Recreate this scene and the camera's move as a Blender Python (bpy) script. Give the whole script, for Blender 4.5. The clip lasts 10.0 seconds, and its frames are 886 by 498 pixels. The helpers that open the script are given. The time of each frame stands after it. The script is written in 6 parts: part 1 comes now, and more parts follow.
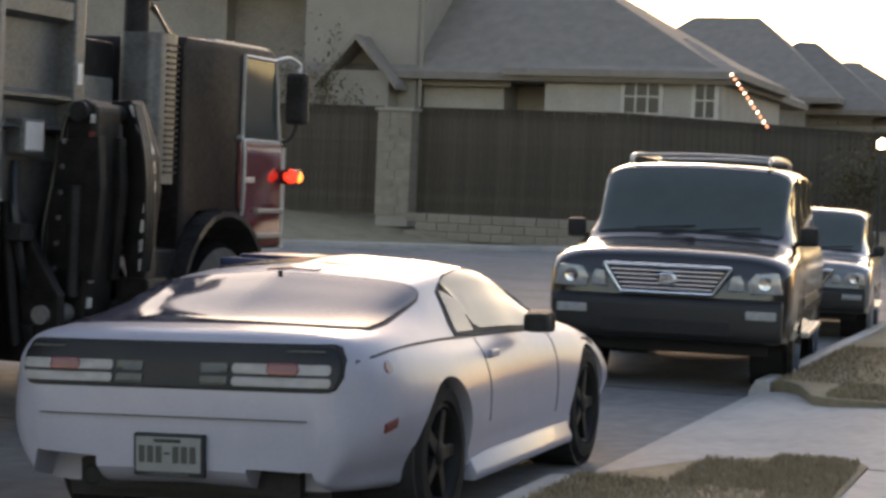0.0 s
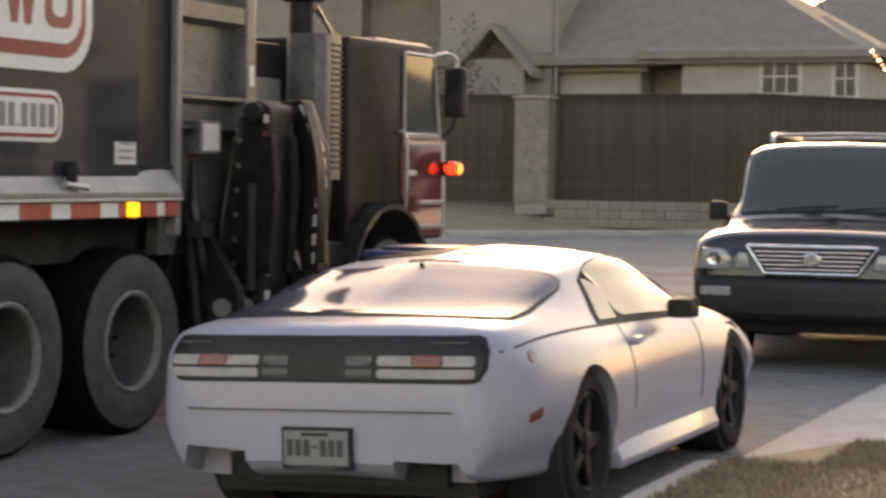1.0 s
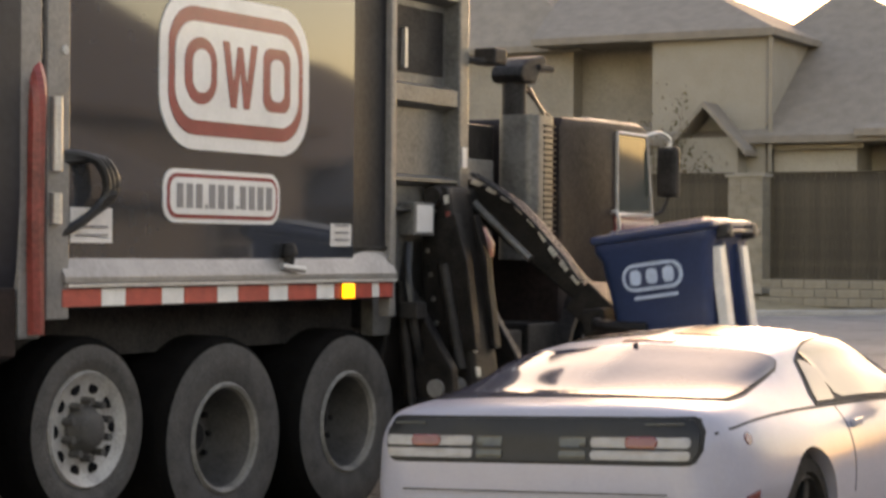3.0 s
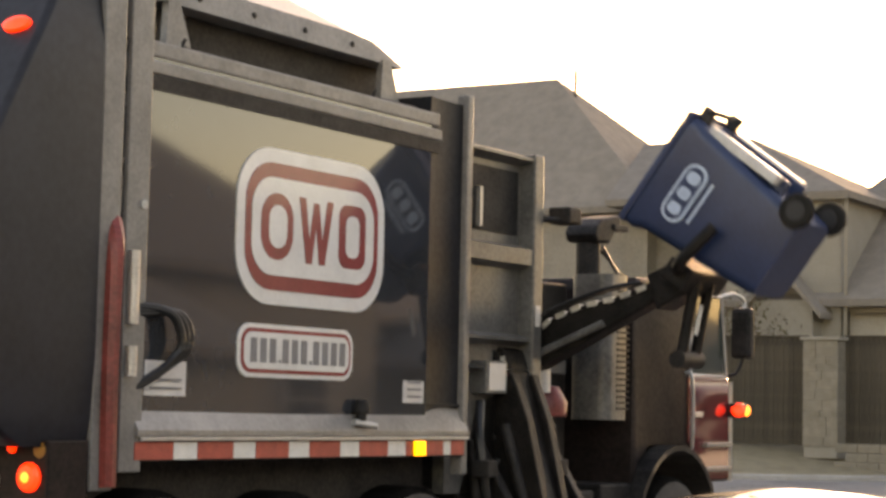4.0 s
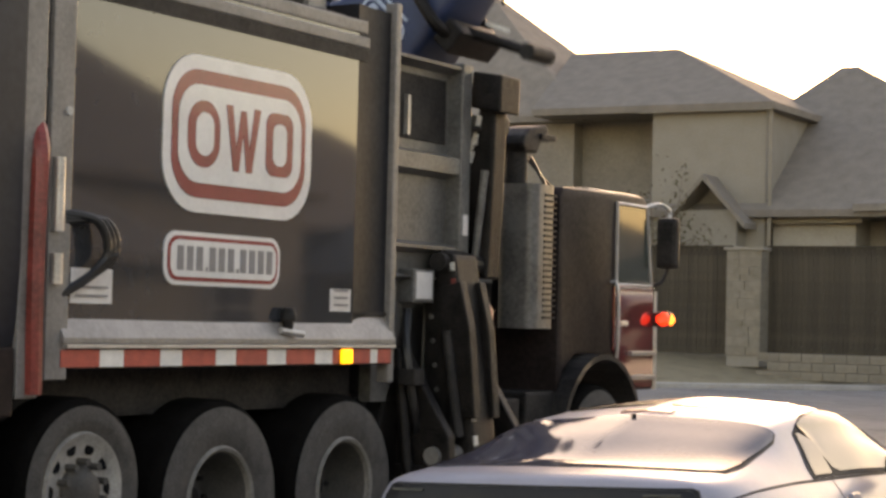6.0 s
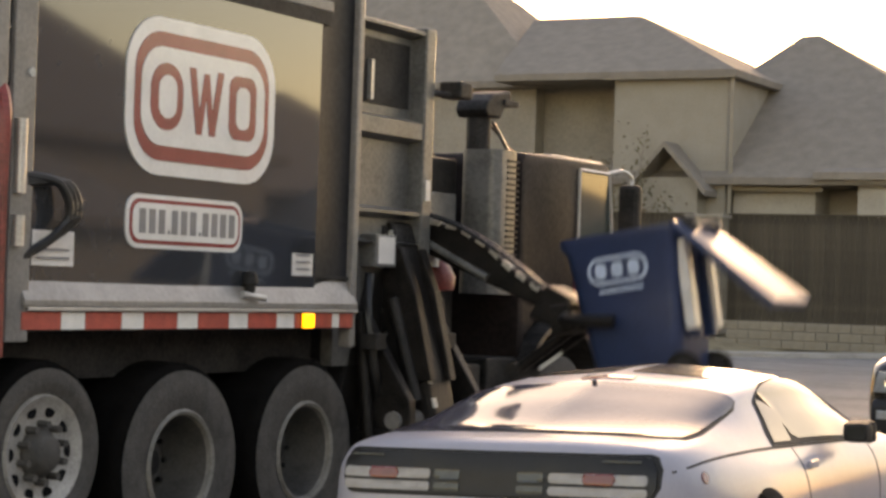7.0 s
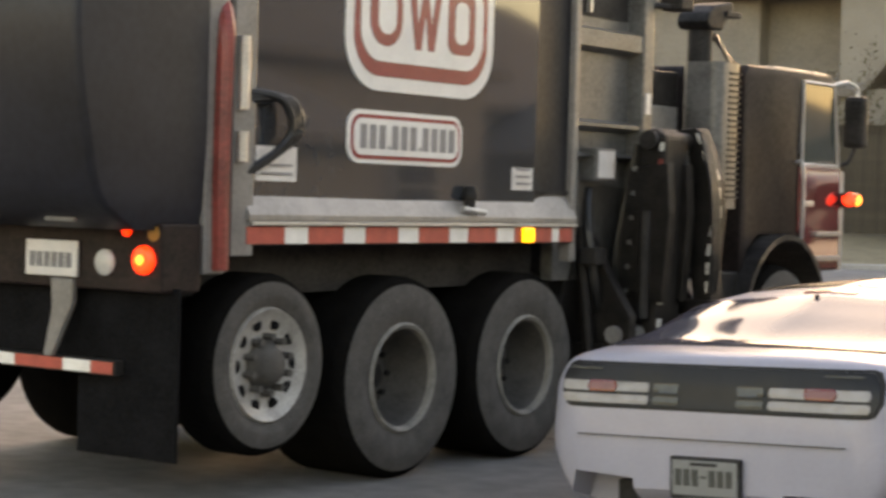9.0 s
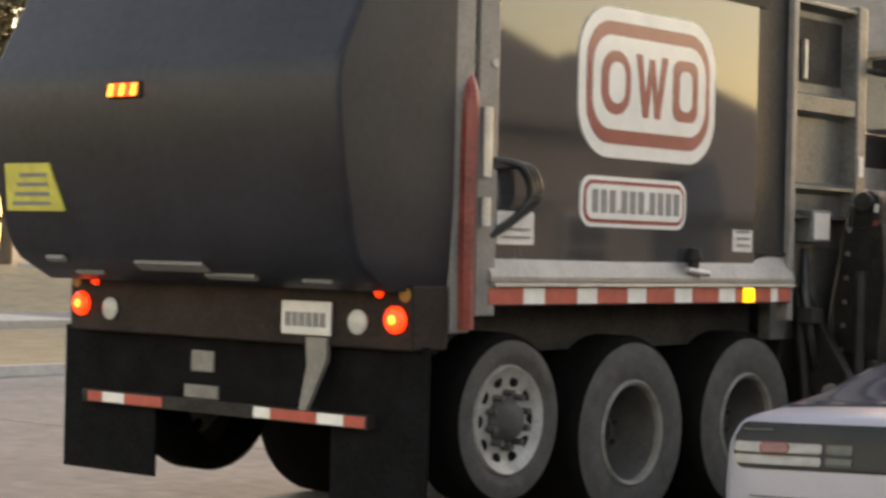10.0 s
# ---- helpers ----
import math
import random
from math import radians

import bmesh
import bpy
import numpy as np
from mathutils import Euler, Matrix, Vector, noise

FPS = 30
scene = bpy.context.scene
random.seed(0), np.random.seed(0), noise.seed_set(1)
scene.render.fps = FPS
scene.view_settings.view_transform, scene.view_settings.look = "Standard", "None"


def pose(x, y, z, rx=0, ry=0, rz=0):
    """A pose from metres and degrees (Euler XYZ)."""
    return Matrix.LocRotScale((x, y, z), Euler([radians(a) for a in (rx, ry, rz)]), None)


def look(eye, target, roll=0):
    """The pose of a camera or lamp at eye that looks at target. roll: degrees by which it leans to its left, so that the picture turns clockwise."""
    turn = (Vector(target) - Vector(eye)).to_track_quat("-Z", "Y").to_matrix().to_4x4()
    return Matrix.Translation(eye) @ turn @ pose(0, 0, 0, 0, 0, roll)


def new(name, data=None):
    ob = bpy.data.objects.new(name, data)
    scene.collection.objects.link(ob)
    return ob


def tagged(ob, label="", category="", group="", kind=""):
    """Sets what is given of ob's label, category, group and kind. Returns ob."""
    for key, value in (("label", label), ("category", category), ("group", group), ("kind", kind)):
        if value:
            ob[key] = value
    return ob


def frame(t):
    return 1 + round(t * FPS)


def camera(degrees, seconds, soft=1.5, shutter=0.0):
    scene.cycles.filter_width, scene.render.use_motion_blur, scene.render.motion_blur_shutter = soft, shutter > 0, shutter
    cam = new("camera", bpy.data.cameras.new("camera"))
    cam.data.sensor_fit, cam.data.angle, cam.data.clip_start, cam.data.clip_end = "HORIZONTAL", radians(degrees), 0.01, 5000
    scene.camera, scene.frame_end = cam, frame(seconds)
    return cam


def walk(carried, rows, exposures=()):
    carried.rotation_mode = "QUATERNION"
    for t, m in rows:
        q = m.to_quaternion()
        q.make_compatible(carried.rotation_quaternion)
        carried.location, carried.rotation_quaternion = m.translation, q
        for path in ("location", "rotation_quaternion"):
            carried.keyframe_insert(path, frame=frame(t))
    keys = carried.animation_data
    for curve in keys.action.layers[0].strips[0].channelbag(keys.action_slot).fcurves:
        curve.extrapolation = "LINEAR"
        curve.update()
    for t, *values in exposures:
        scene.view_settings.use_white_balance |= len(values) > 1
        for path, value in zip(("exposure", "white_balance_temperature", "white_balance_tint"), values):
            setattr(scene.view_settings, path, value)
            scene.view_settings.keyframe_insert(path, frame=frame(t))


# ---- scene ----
# ---- camera: a hand-held telephoto that pans over the street ----
cam = camera(25.4, 10.0, soft=3.0, shutter=0.4)
# seconds, eye, yaw, pitch, roll
PATH = [
    (0, 3.588, -7.198, 1.501, 18.81, -1.78, 2.36),
    (0.5, 3.587, -7.198, 1.502, 20.28, -2.44, 1.79),
    (1, 3.585, -7.196, 1.507, 22.89, -2.23, 0.72),
    (1.5, 3.583, -7.197, 1.510, 25.52, -1.85, 0.36),
    (2, 3.584, -7.195, 1.512, 27.06, -1.41, 0.30),
    (2.2, 3.585, -7.196, 1.513, 27.49, -1.33, 0.17),
    (3.3, 3.582, -7.199, 1.508, 29.48, 1.39, 0.66),
    (3.5, 3.581, -7.199, 1.507, 29.73, 2.57, 0.84),
    (4, 3.580, -7.199, 1.505, 31.28, 4.63, 1.24),
    (4.2, 3.580, -7.199, 1.505, 31.37, 4.90, 1.50),
    (4.5, 3.580, -7.200, 1.504, 30.71, 3.96, 1.83),
    (5, 3.579, -7.201, 1.505, 29.72, 2.99, 1.53),
    (5.2, 3.578, -7.202, 1.505, 29.57, 2.77, 1.34),
    (6.3, 3.574, -7.205, 1.505, 28.92, 1.82, 1.48),
    (6.5, 3.573, -7.206, 1.505, 28.86, 1.67, 1.60),
    (7, 3.568, -7.213, 1.507, 27.89, 1.03, 1.85),
    (7.5, 3.562, -7.219, 1.504, 28.33, 0.19, 1.88),
    (8, 3.566, -7.206, 1.499, 29.74, -0.11, 1.68),
    (8.5, 3.573, -7.204, 1.499, 31.72, -0.55, 1.33),
    (9, 3.580, -7.200, 1.501, 34.28, -1.63, 1.65),
    (9.5, 3.579, -7.208, 1.498, 37.60, -0.69, 0.47),
    (10, 3.579, -7.207, 1.499, 39.18, 0.03, 1.34),
]
walk(cam, [(t, pose(x, y, z, 90 + p, 0, w) @ pose(0, 0, 0, 0, 0, r)) for t, x, y, z, w, p, r in PATH],
     exposures=[(0, 1.54, 7200, 25), (0.5, 1.7, 8500, 28), (1, 1.93, 8600, 29), (2, 2.10, 8800, 30), (3.5, 2.18, 9200, 31), (4, 2.05, 9500, 31), (4.5, 1.74, 8650, 30), (6.5, 1.97, 9000, 30), (7.5, 2.06, 9100, 29), (9, 2.3, 9000, 27), (10, 2.2, 9200, 28)])

# ---- world and light: low sun behind the houses, bright hazy sky ----
world = bpy.data.worlds.new("sky")
scene.world = world
world.use_nodes = True
wn = world.node_tree.nodes
sky = wn.new("ShaderNodeTexSky")
sky.sky_type = "NISHITA"
sky.sun_disc = False
sky.sun_elevation = radians(15)
sky.sun_rotation = radians(-16)
sky.air_density = 1.4
sky.dust_density = 1.0
sky.ozone_density = 1.5
wn["Background"].inputs["Strength"].default_value = 0.12
world.node_tree.links.new(sky.outputs["Color"], wn["Background"].inputs["Color"])
sun = new("sun", bpy.data.lights.new("sun", "SUN"))
sun.data.energy, sun.data.angle, sun.data.color = 0.6, radians(10), (1.0, 0.80, 0.55)
sun.matrix_world = look((-17, 58, 12.8), (0, 0, 0))

# ---- building tools ----
def mat(name, color, rough=0.5, metal=0.0, vary=0.12, scale=6.0, bump=0.0, bscale=60.0, coat=0.0, color2=None, emit=None, power=0.0, spec=0.5, objvary=0.0):
    """A procedural surface: base colour broken up at two scales, uneven roughness, fine relief."""
    m = bpy.data.materials.new(name)
    m.use_nodes = True
    nt = m.node_tree
    n, l = nt.nodes, nt.links
    b = n["Principled BSDF"]
    b.inputs["Metallic"].default_value = metal
    b.inputs["Coat Weight"].default_value = coat
    b.inputs["Coat Roughness"].default_value = 0.05
    b.inputs["Specular IOR Level"].default_value = spec
    co = n.new("ShaderNodeTexCoord")
    n1, n2 = n.new("ShaderNodeTexNoise"), n.new("ShaderNodeTexNoise")
    n1.inputs["Scale"].default_value, n2.inputs["Scale"].default_value = scale, scale * 9
    n1.inputs["Detail"].default_value = n2.inputs["Detail"].default_value = 4
    mix = n.new("ShaderNodeMix")
    mix.data_type = "RGBA"
    c = Vector(color)
    c2 = Vector(color2) if color2 else c * (1 - 2.2 * vary)
    c1 = c if color2 else c * (1 + 0.8 * vary)
    mix.inputs[6].default_value = (*[min(1, v) for v in c1], 1)
    mix.inputs[7].default_value = (*c2, 1)
    av = n.new("ShaderNodeMath")
    av.operation = "MULTIPLY_ADD"
    av.inputs[1].default_value, av.inputs[2].default_value = 0.45, -0.02
    ramp = n.new("ShaderNodeMapRange")
    ramp.inputs[1].default_value, ramp.inputs[2].default_value = 0.36, 0.64
    sm = n.new("ShaderNodeMath")
    sm.operation = "ADD"
    for a in (n1, n2):
        l.new(co.outputs["Object"], a.inputs["Vector"])
    l.new(n2.outputs["Fac"], av.inputs[0])
    sc = n.new("ShaderNodeMath")
    sc.operation = "MULTIPLY"
    sc.inputs[1].default_value = 0.55
    l.new(n1.outputs["Fac"], sc.inputs[0])
    l.new(sc.outputs[0], sm.inputs[0])
    l.new(av.outputs[0], sm.inputs[1])
    l.new(sm.outputs[0], ramp.inputs[0])
    l.new(ramp.outputs[0], mix.inputs[0])
    out = mix.outputs[2]
    if objvary:
        oi, hsv, mr = n.new("ShaderNodeObjectInfo"), n.new("ShaderNodeHueSaturation"), n.new("ShaderNodeMapRange")
        mr.inputs[3].default_value, mr.inputs[4].default_value = 1 - objvary, 1 + objvary
        l.new(oi.outputs["Random"], mr.inputs[0])
        l.new(mr.outputs[0], hsv.inputs["Value"])
        l.new(out, hsv.inputs["Color"])
        out = hsv.outputs[0]
    l.new(out, b.inputs["Base Color"])
    rr = n.new("ShaderNodeMapRange")
    rr.inputs[3].default_value, rr.inputs[4].default_value = max(0.02, rough * 0.85), min(1, rough * 1.2)
    l.new(n2.outputs["Fac"], rr.inputs[0])
    l.new(rr.outputs[0], b.inputs["Roughness"])
    if bump:
        n3, bp = n.new("ShaderNodeTexNoise"), n.new("ShaderNodeBump")
        n3.inputs["Scale"].default_value, n3.inputs["Detail"].default_value = bscale, 5
        bp.inputs["Strength"].default_value, bp.inputs["Distance"].default_value = bump, 0.02
        l.new(co.outputs["Object"], n3.inputs["Vector"])
        l.new(n3.outputs["Fac"], bp.inputs["Height"])
        l.new(bp.outputs["Normal"], b.inputs["Normal"])
    if emit:
        b.inputs["Emission Color"].default_value, b.inputs["Emission Strength"].default_value = (*emit, 1), power
    return m


def part(name, bm, material, parent=None, label="", smooth=False):
    """Links a bmesh as one mesh object, under a thing where one is given."""
    me = bpy.data.meshes.new(name)
    bmesh.ops.recalc_face_normals(bm, faces=bm.faces)
    for f in bm.faces:
        f.smooth = smooth
    bm.to_mesh(me)
    bm.free()
    me.materials.append(material)
    if smooth:
        me.set_sharp_from_angle(angle=radians(38))
    ob = new(name, me)
    ob.parent = parent
    if label:
        ob["label"] = label
    return ob


def thing(name, label, category, m=None, group="", kind=""):
    ob = new(name)
    ob.empty_display_size = 0.2
    if m is not None:
        ob.matrix_basis = m
    return tagged(ob, label, category, group, kind)


def box(x0, x1, y0, y1, z0, z1, bevel=0.0, bm=None, m=None):
    b = bmesh.new()
    r = bmesh.ops.create_cube(b, size=1)
    mt = Matrix.LocRotScale(((x0 + x1) / 2, (y0 + y1) / 2, (z0 + z1) / 2), None, (abs(x1 - x0), abs(y1 - y0), abs(z1 - z0)))
    bmesh.ops.transform(b, matrix=mt, verts=b.verts)
    if bevel:
        bmesh.ops.bevel(b, geom=b.edges[:], offset=bevel, segments=2, profile=0.6, affect="EDGES")
    if m is not None:
        bmesh.ops.transform(b, matrix=m, verts=b.verts)
    return join(bm, b)


def join(bm, b):
    if bm is None:
        return b
    me = bpy.data.meshes.new("t")
    b.to_mesh(me)
    b.free()
    bm.from_mesh(me)
    bpy.data.meshes.remove(me)
    return bm


def prism(pts, axis, a, c, bevel=0.0, bm=None, m=None):
    """A closed outline drawn out along an axis from a to c. axis x: points are (y, z); y: (x, z); z: (x, y)."""
    b = bmesh.new()
    def at(p, k):
        return {"x": (k, p[0], p[1]), "y": (p[0], k, p[1]), "z": (p[0], p[1], k)}[axis]
    lo, hi = [b.verts.new(at(p, a)) for p in pts], [b.verts.new(at(p, c)) for p in pts]
    b.faces.new(lo)
    b.faces.new(hi[::-1])
    for i in range(len(pts)):
        j = (i + 1) % len(pts)
        b.faces.new((lo[i], hi[i], hi[j], lo[j]))
    if bevel:
        bmesh.ops.recalc_face_normals(b, faces=b.faces)
        bmesh.ops.bevel(b, geom=b.edges[:], offset=bevel, segments=2, profile=0.6, affect="EDGES")
    if m is not None:
        bmesh.ops.transform(b, matrix=m, verts=b.verts)
    return join(bm, b)


def lathe(profile, m, seg=32, bm=None, caps=True):
    """Turns (radius, height) points about the local z axis, then places them by m."""
    b = bmesh.new()
    rings = []
    for r, h in profile:
        rings.append([b.verts.new((r * math.cos(2 * math.pi * i / seg), r * math.sin(2 * math.pi * i / seg), h)) for i in range(seg)])
    for p, q in zip(rings, rings[1:]):
        for i in range(seg):
            j = (i + 1) % seg
            b.faces.new((p[i], p[j], q[j], q[i]))
    for ring in (rings[0], rings[-1]) if caps else ():
        b.faces.new(ring)
    bmesh.ops.remove_doubles(b, verts=b.verts, dist=1e-5)
    bmesh.ops.transform(b, matrix=m, verts=b.verts)
    return join(bm, b)


def rod(p, q, r, seg=12, bm=None, r2=None):
    """A round bar from p to q."""
    p, q = Vector(p), Vector(q)
    m = Matrix.Translation(p) @ (q - p).to_track_quat("Z", "Y").to_matrix().to_4x4()
    h = (q - p).length
    return lathe([(r, 0), (r2 or r, h)], m, seg, bm)


def tube(path, r, seg=8, bm=None):
    """A bent round tube along a smooth path."""
    pts = smooth_line([Vector(p) for p in path], 6)
    b = bmesh.new()
    rings = []
    for i, p in enumerate(pts):
        t = (pts[min(i + 1, len(pts) - 1)] - pts[max(i - 1, 0)]).normalized()
        u = t.cross(Vector((0.31, 0.12, 0.94))).normalized()
        w = t.cross(u)
        rings.append([b.verts.new(p + r * (math.cos(k) * u + math.sin(k) * w)) for k in [2 * math.pi * i / seg for i in range(seg)]])
    for p, q in zip(rings, rings[1:]):
        for i in range(seg):
            j = (i + 1) % seg
            b.faces.new((p[i], p[j], q[j], q[i]))
    b.faces.new(rings[0])
    b.faces.new(rings[-1])
    return join(bm, b)


def smooth_line(p, n):
    """A Catmull-Rom line through the points, n steps between two of them."""
    out = []
    for i in range(len(p) - 1):
        a, b, c, d = p[max(i - 1, 0)], p[i], p[i + 1], p[min(i + 2, len(p) - 1)]
        for k in range(n):
            t = k / n
            out.append(0.5 * (2 * b + (c - a) * t + (2 * a - 5 * b + 4 * c - d) * t * t + (3 * b - a - 3 * c + d) * t ** 3))
    return out + [p[-1]]


def rounded(w, h, r, seg=8, cx=0.0, cy=0.0):
    """The outline of a rectangle with round corners."""
    out = []
    for sx, sy, a0 in ((1, 1, 0), (-1, 1, 90), (-1, -1, 180), (1, -1, 270)):
        for k in range(seg + 1):
            a = radians(a0 + 90 * k / seg)
            out.append((cx + sx * (w / 2 - r) + r * math.cos(a), cy + sy * (h / 2 - r) + r * math.sin(a)))
    return out


def carve(ob, cutters):
    """Cuts the shapes out of an object for good."""
    for b in cutters:
        c = part("cut", b, ob.data.materials[0])
        md = ob.modifiers.new("cut", "BOOLEAN")
        md.operation, md.solver, md.object = "DIFFERENCE", "EXACT", c
    dg = bpy.context.evaluated_depsgraph_get()
    dg.update()
    me = bpy.data.meshes.new_from_object(ob.evaluated_get(dg))
    cut = [md.object for md in ob.modifiers]
    ob.modifiers.clear()
    ob.data = me
    for c in cut:
        bpy.data.objects.remove(c)
    me.set_sharp_from_angle(angle=radians(35))
    return ob


class Shell:
    """A car's skin: stations along its length, each with the same count of (x, z) points from the sill up to the middle of the roof."""

    def __init__(self, stations):
        self.y = np.array([s[0] for s in stations], float)
        self.p = np.array([s[1:] for s in stations], float)

    def at(self, y, s):
        """The point at the length y and the fraction s of the half-section, on the side x > 0."""
        i = int(np.clip(np.searchsorted(self.y, y) - 1, 0, len(self.y) - 2))
        t = (y - self.y[i]) / (self.y[i + 1] - self.y[i])
        ks = [max(i - 1, 0), i, i + 1, min(i + 2, len(self.y) - 1)]
        a, b, c, d = (self.p[k] for k in ks)
        h = self.y[i + 1] - self.y[i]
        m1 = (c - a) / max(self.y[ks[2]] - self.y[ks[0]], 1e-6) * h
        m2 = (d - b) / max(self.y[ks[3]] - self.y[ks[1]], 1e-6) * h
        row = (2 * t**3 - 3 * t**2 + 1) * b + (t**3 - 2 * t**2 + t) * m1 + (-2 * t**3 + 3 * t**2) * c + (t**3 - t**2) * m2
        n = len(row) - 1
        v = min(max(s, 0), 1) * n
        j = min(int(v), n - 1)
        u = v - j
        a, b, c, d = row[max(j - 1, 0)], row[j], row[j + 1], row[min(j + 2, n)]
        q = 0.5 * (2 * b + (c - a) * u + (2 * a - 5 * b + 4 * c - d) * u * u + (3 * b - a - 3 * c + d) * u**3)
        return Vector((max(q[0], 0.0), y, q[1]))

    def out(self, y, s, off, side=1):
        p = self.at(y, s)
        e = 0.01
        n = (self.at(y, min(s + e, 1)) - self.at(y, max(s - e, 0))).cross(self.at(min(y + e, self.y[-1]), s) - self.at(max(y - e, self.y[0]), s))
        n = n.normalized()
        if n.x * p.x + (n.z * (p.z - 0.6)) < 0:
            n = -n
        p = p + off * n
        return Vector((side * p.x, p.y, p.z))

    def skin(self, ny=70, ns=36):
        b = bmesh.new()
        ys = np.interp(np.linspace(0, 1, ny), np.linspace(0, 1, len(self.y)), self.y)
        rings = []
        for y in ys:
            half = [self.at(y, s) for s in np.linspace(0, 1, ns)]
            ring = [b.verts.new(p) for p in half] + [b.verts.new((-p.x, p.y, p.z)) for p in half[-2:0:-1]]
            rings.append(ring)
        for p, q in zip(rings, rings[1:]):
            for i in range(len(p)):
                j = (i + 1) % len(p)
                b.faces.new((p[i], p[j], q[j], q[i]))
        b.faces.new(rings[0])
        b.faces.new(rings[-1][::-1])
        return b

    def rear_y(self, x, z):
        """How far along the length the skin lies at a place seen from behind."""
        if not hasattr(self, "cache"):
            self.cache = [(y, np.array([tuple(self.at(y, s)) for s in np.linspace(0.12, 1, 90)])) for y in np.arange(0.0, 0.3, 0.005)]
        for y, p in self.cache:
            side, deck = p[np.abs(p[:, 2] - z) < 0.02], p[np.abs(p[:, 0] - abs(x)) < 0.025]
            if len(side) and len(deck) and side[:, 0].max() >= abs(x) and deck[:, 2].max() >= z:
                return y
        return 0.3

    def patch(self, ys, lo, hi, off=0.006, n=10, side=1, thick=0.01):
        """A pane or trim that lies on the skin: at each of ys from the fraction lo to hi of the half-section; side 0: across both halves."""
        b = bmesh.new()
        top, bot = [], []
        for y, a, c in zip(ys, lo, hi):
            if side:
                ss = [(s, side) for s in np.linspace(a, c, n)]
            else:
                ss = [(s, 1) for s in np.linspace(a, 1, n)] + [(s, -1) for s in np.linspace(1, a, n)[1:]]
            top.append([b.verts.new(self.out(y, s, off, k)) for s, k in ss])
            bot.append([b.verts.new(self.out(y, s, off - thick, k)) for s, k in ss])
        for g in (top, bot):
            for p, q in zip(g, g[1:]):
                for i in range(len(p) - 1):
                    b.faces.new((p[i], p[i + 1], q[i + 1], q[i]))
        for k in (0, -1):
            for i in range(len(top[0]) - 1):
                b.faces.new((top[k][i], top[k][i + 1], bot[k][i + 1], bot[k][i]))
            for i in range(len(top) - 1):
                b.faces.new((top[i][k], top[i + 1][k], bot[i + 1][k], bot[i][k]))
        return b

# ---- materials of the place ----
asphalt = mat("worn_concrete_road", (0.17, 0.165, 0.16), 0.85, vary=0.16, scale=0.7, bump=0.5, bscale=45)
concrete = mat("pale_concrete", (0.38, 0.36, 0.33), 0.8, vary=0.1, scale=1.2, bump=0.3, bscale=60)
drygrass = mat("dry_winter_lawn", (0.31, 0.25, 0.155), 0.95, scale=2.2, bump=0.9, bscale=70, color2=(0.19, 0.15, 0.092))
blade = mat("dry_grass_blade", (0.34, 0.265, 0.165), 0.9, scale=9, color2=(0.20, 0.15, 0.09))
shingle = mat("grey_brown_shingle", (0.22, 0.195, 0.17), 0.95, vary=0.09, scale=2.5, bump=0.25, bscale=22, objvary=0.1, spec=0.2)
brick_wall = mat("tan_brick_wall", (0.255, 0.232, 0.202), 0.9, vary=0.09, scale=1.1, bump=0.4, bscale=30)
stone_wall = mat("limestone_wall", (0.285, 0.262, 0.228), 0.9, scale=1.6, bump=0.4, bscale=16, color2=(0.245, 0.222, 0.188))
pale_brick = mat("pale_brick_wall", (0.36, 0.335, 0.295), 0.9, vary=0.08, scale=1.3, bump=0.4, bscale=30)
white_sash = mat("white_window_frame", (0.50, 0.48, 0.44), 0.6, vary=0.06, scale=4)
stone_piece = mat("limestone_block", (0.25, 0.225, 0.185), 0.9, scale=5, bump=0.6, bscale=25, color2=(0.18, 0.155, 0.12), objvary=0.08)
fence_wood = mat("dark_stained_fence", (0.062, 0.051, 0.037), 0.9, vary=0.2, scale=3, bump=0.4, bscale=30, objvary=0.13)
trimwood = mat("beige_trim", (0.25, 0.22, 0.18), 0.6, vary=0.08, scale=3)
pane_far = mat("dark_window_glass", (0.05, 0.053, 0.056), 0.2, vary=0.05, spec=0.3)
leafmat = mat("shrub_leaf", (0.06, 0.065, 0.03), 0.7, scale=7, color2=(0.11, 0.07, 0.03))
bark = mat("bark", (0.12, 0.09, 0.065), 0.95, scale=8, bump=0.6, bscale=30)
black_metal = mat("black_metal", (0.02, 0.02, 0.02), 0.5, vary=0.2, scale=6)
warm_lamp = mat("lit_lamp", (0.9, 0.8, 0.6), 0.4, emit=(1, 0.85, 0.55), power=1.6)
red_lamp = mat("lit_red_bulb", (0.8, 0.2, 0.1), 0.4, emit=(1.0, 0.35, 0.18), power=0.9)


def structure(name, bm, material, label, parent=None, smooth=False):
    return tagged(part(name, bm, material, parent, "", smooth), label, name.split("_")[0], kind="structure")


# ---- ground: the street runs along y and bends to the left in the distance ----
def ground_height(x, y):
    """The verge on the far side of the bend climbs to the fence."""
    a, b = Vector((-16.5, 36.5)), Vector((-9.5, 46.0))
    d = (b - a).normalized()
    off = Vector((x - a.x, y - a.y)).dot(Vector((-d.y, d.x)))
    return 0.0 if y < 20 else 0.75 * min(max((off - 0.4) / 6.5, 0), 1)


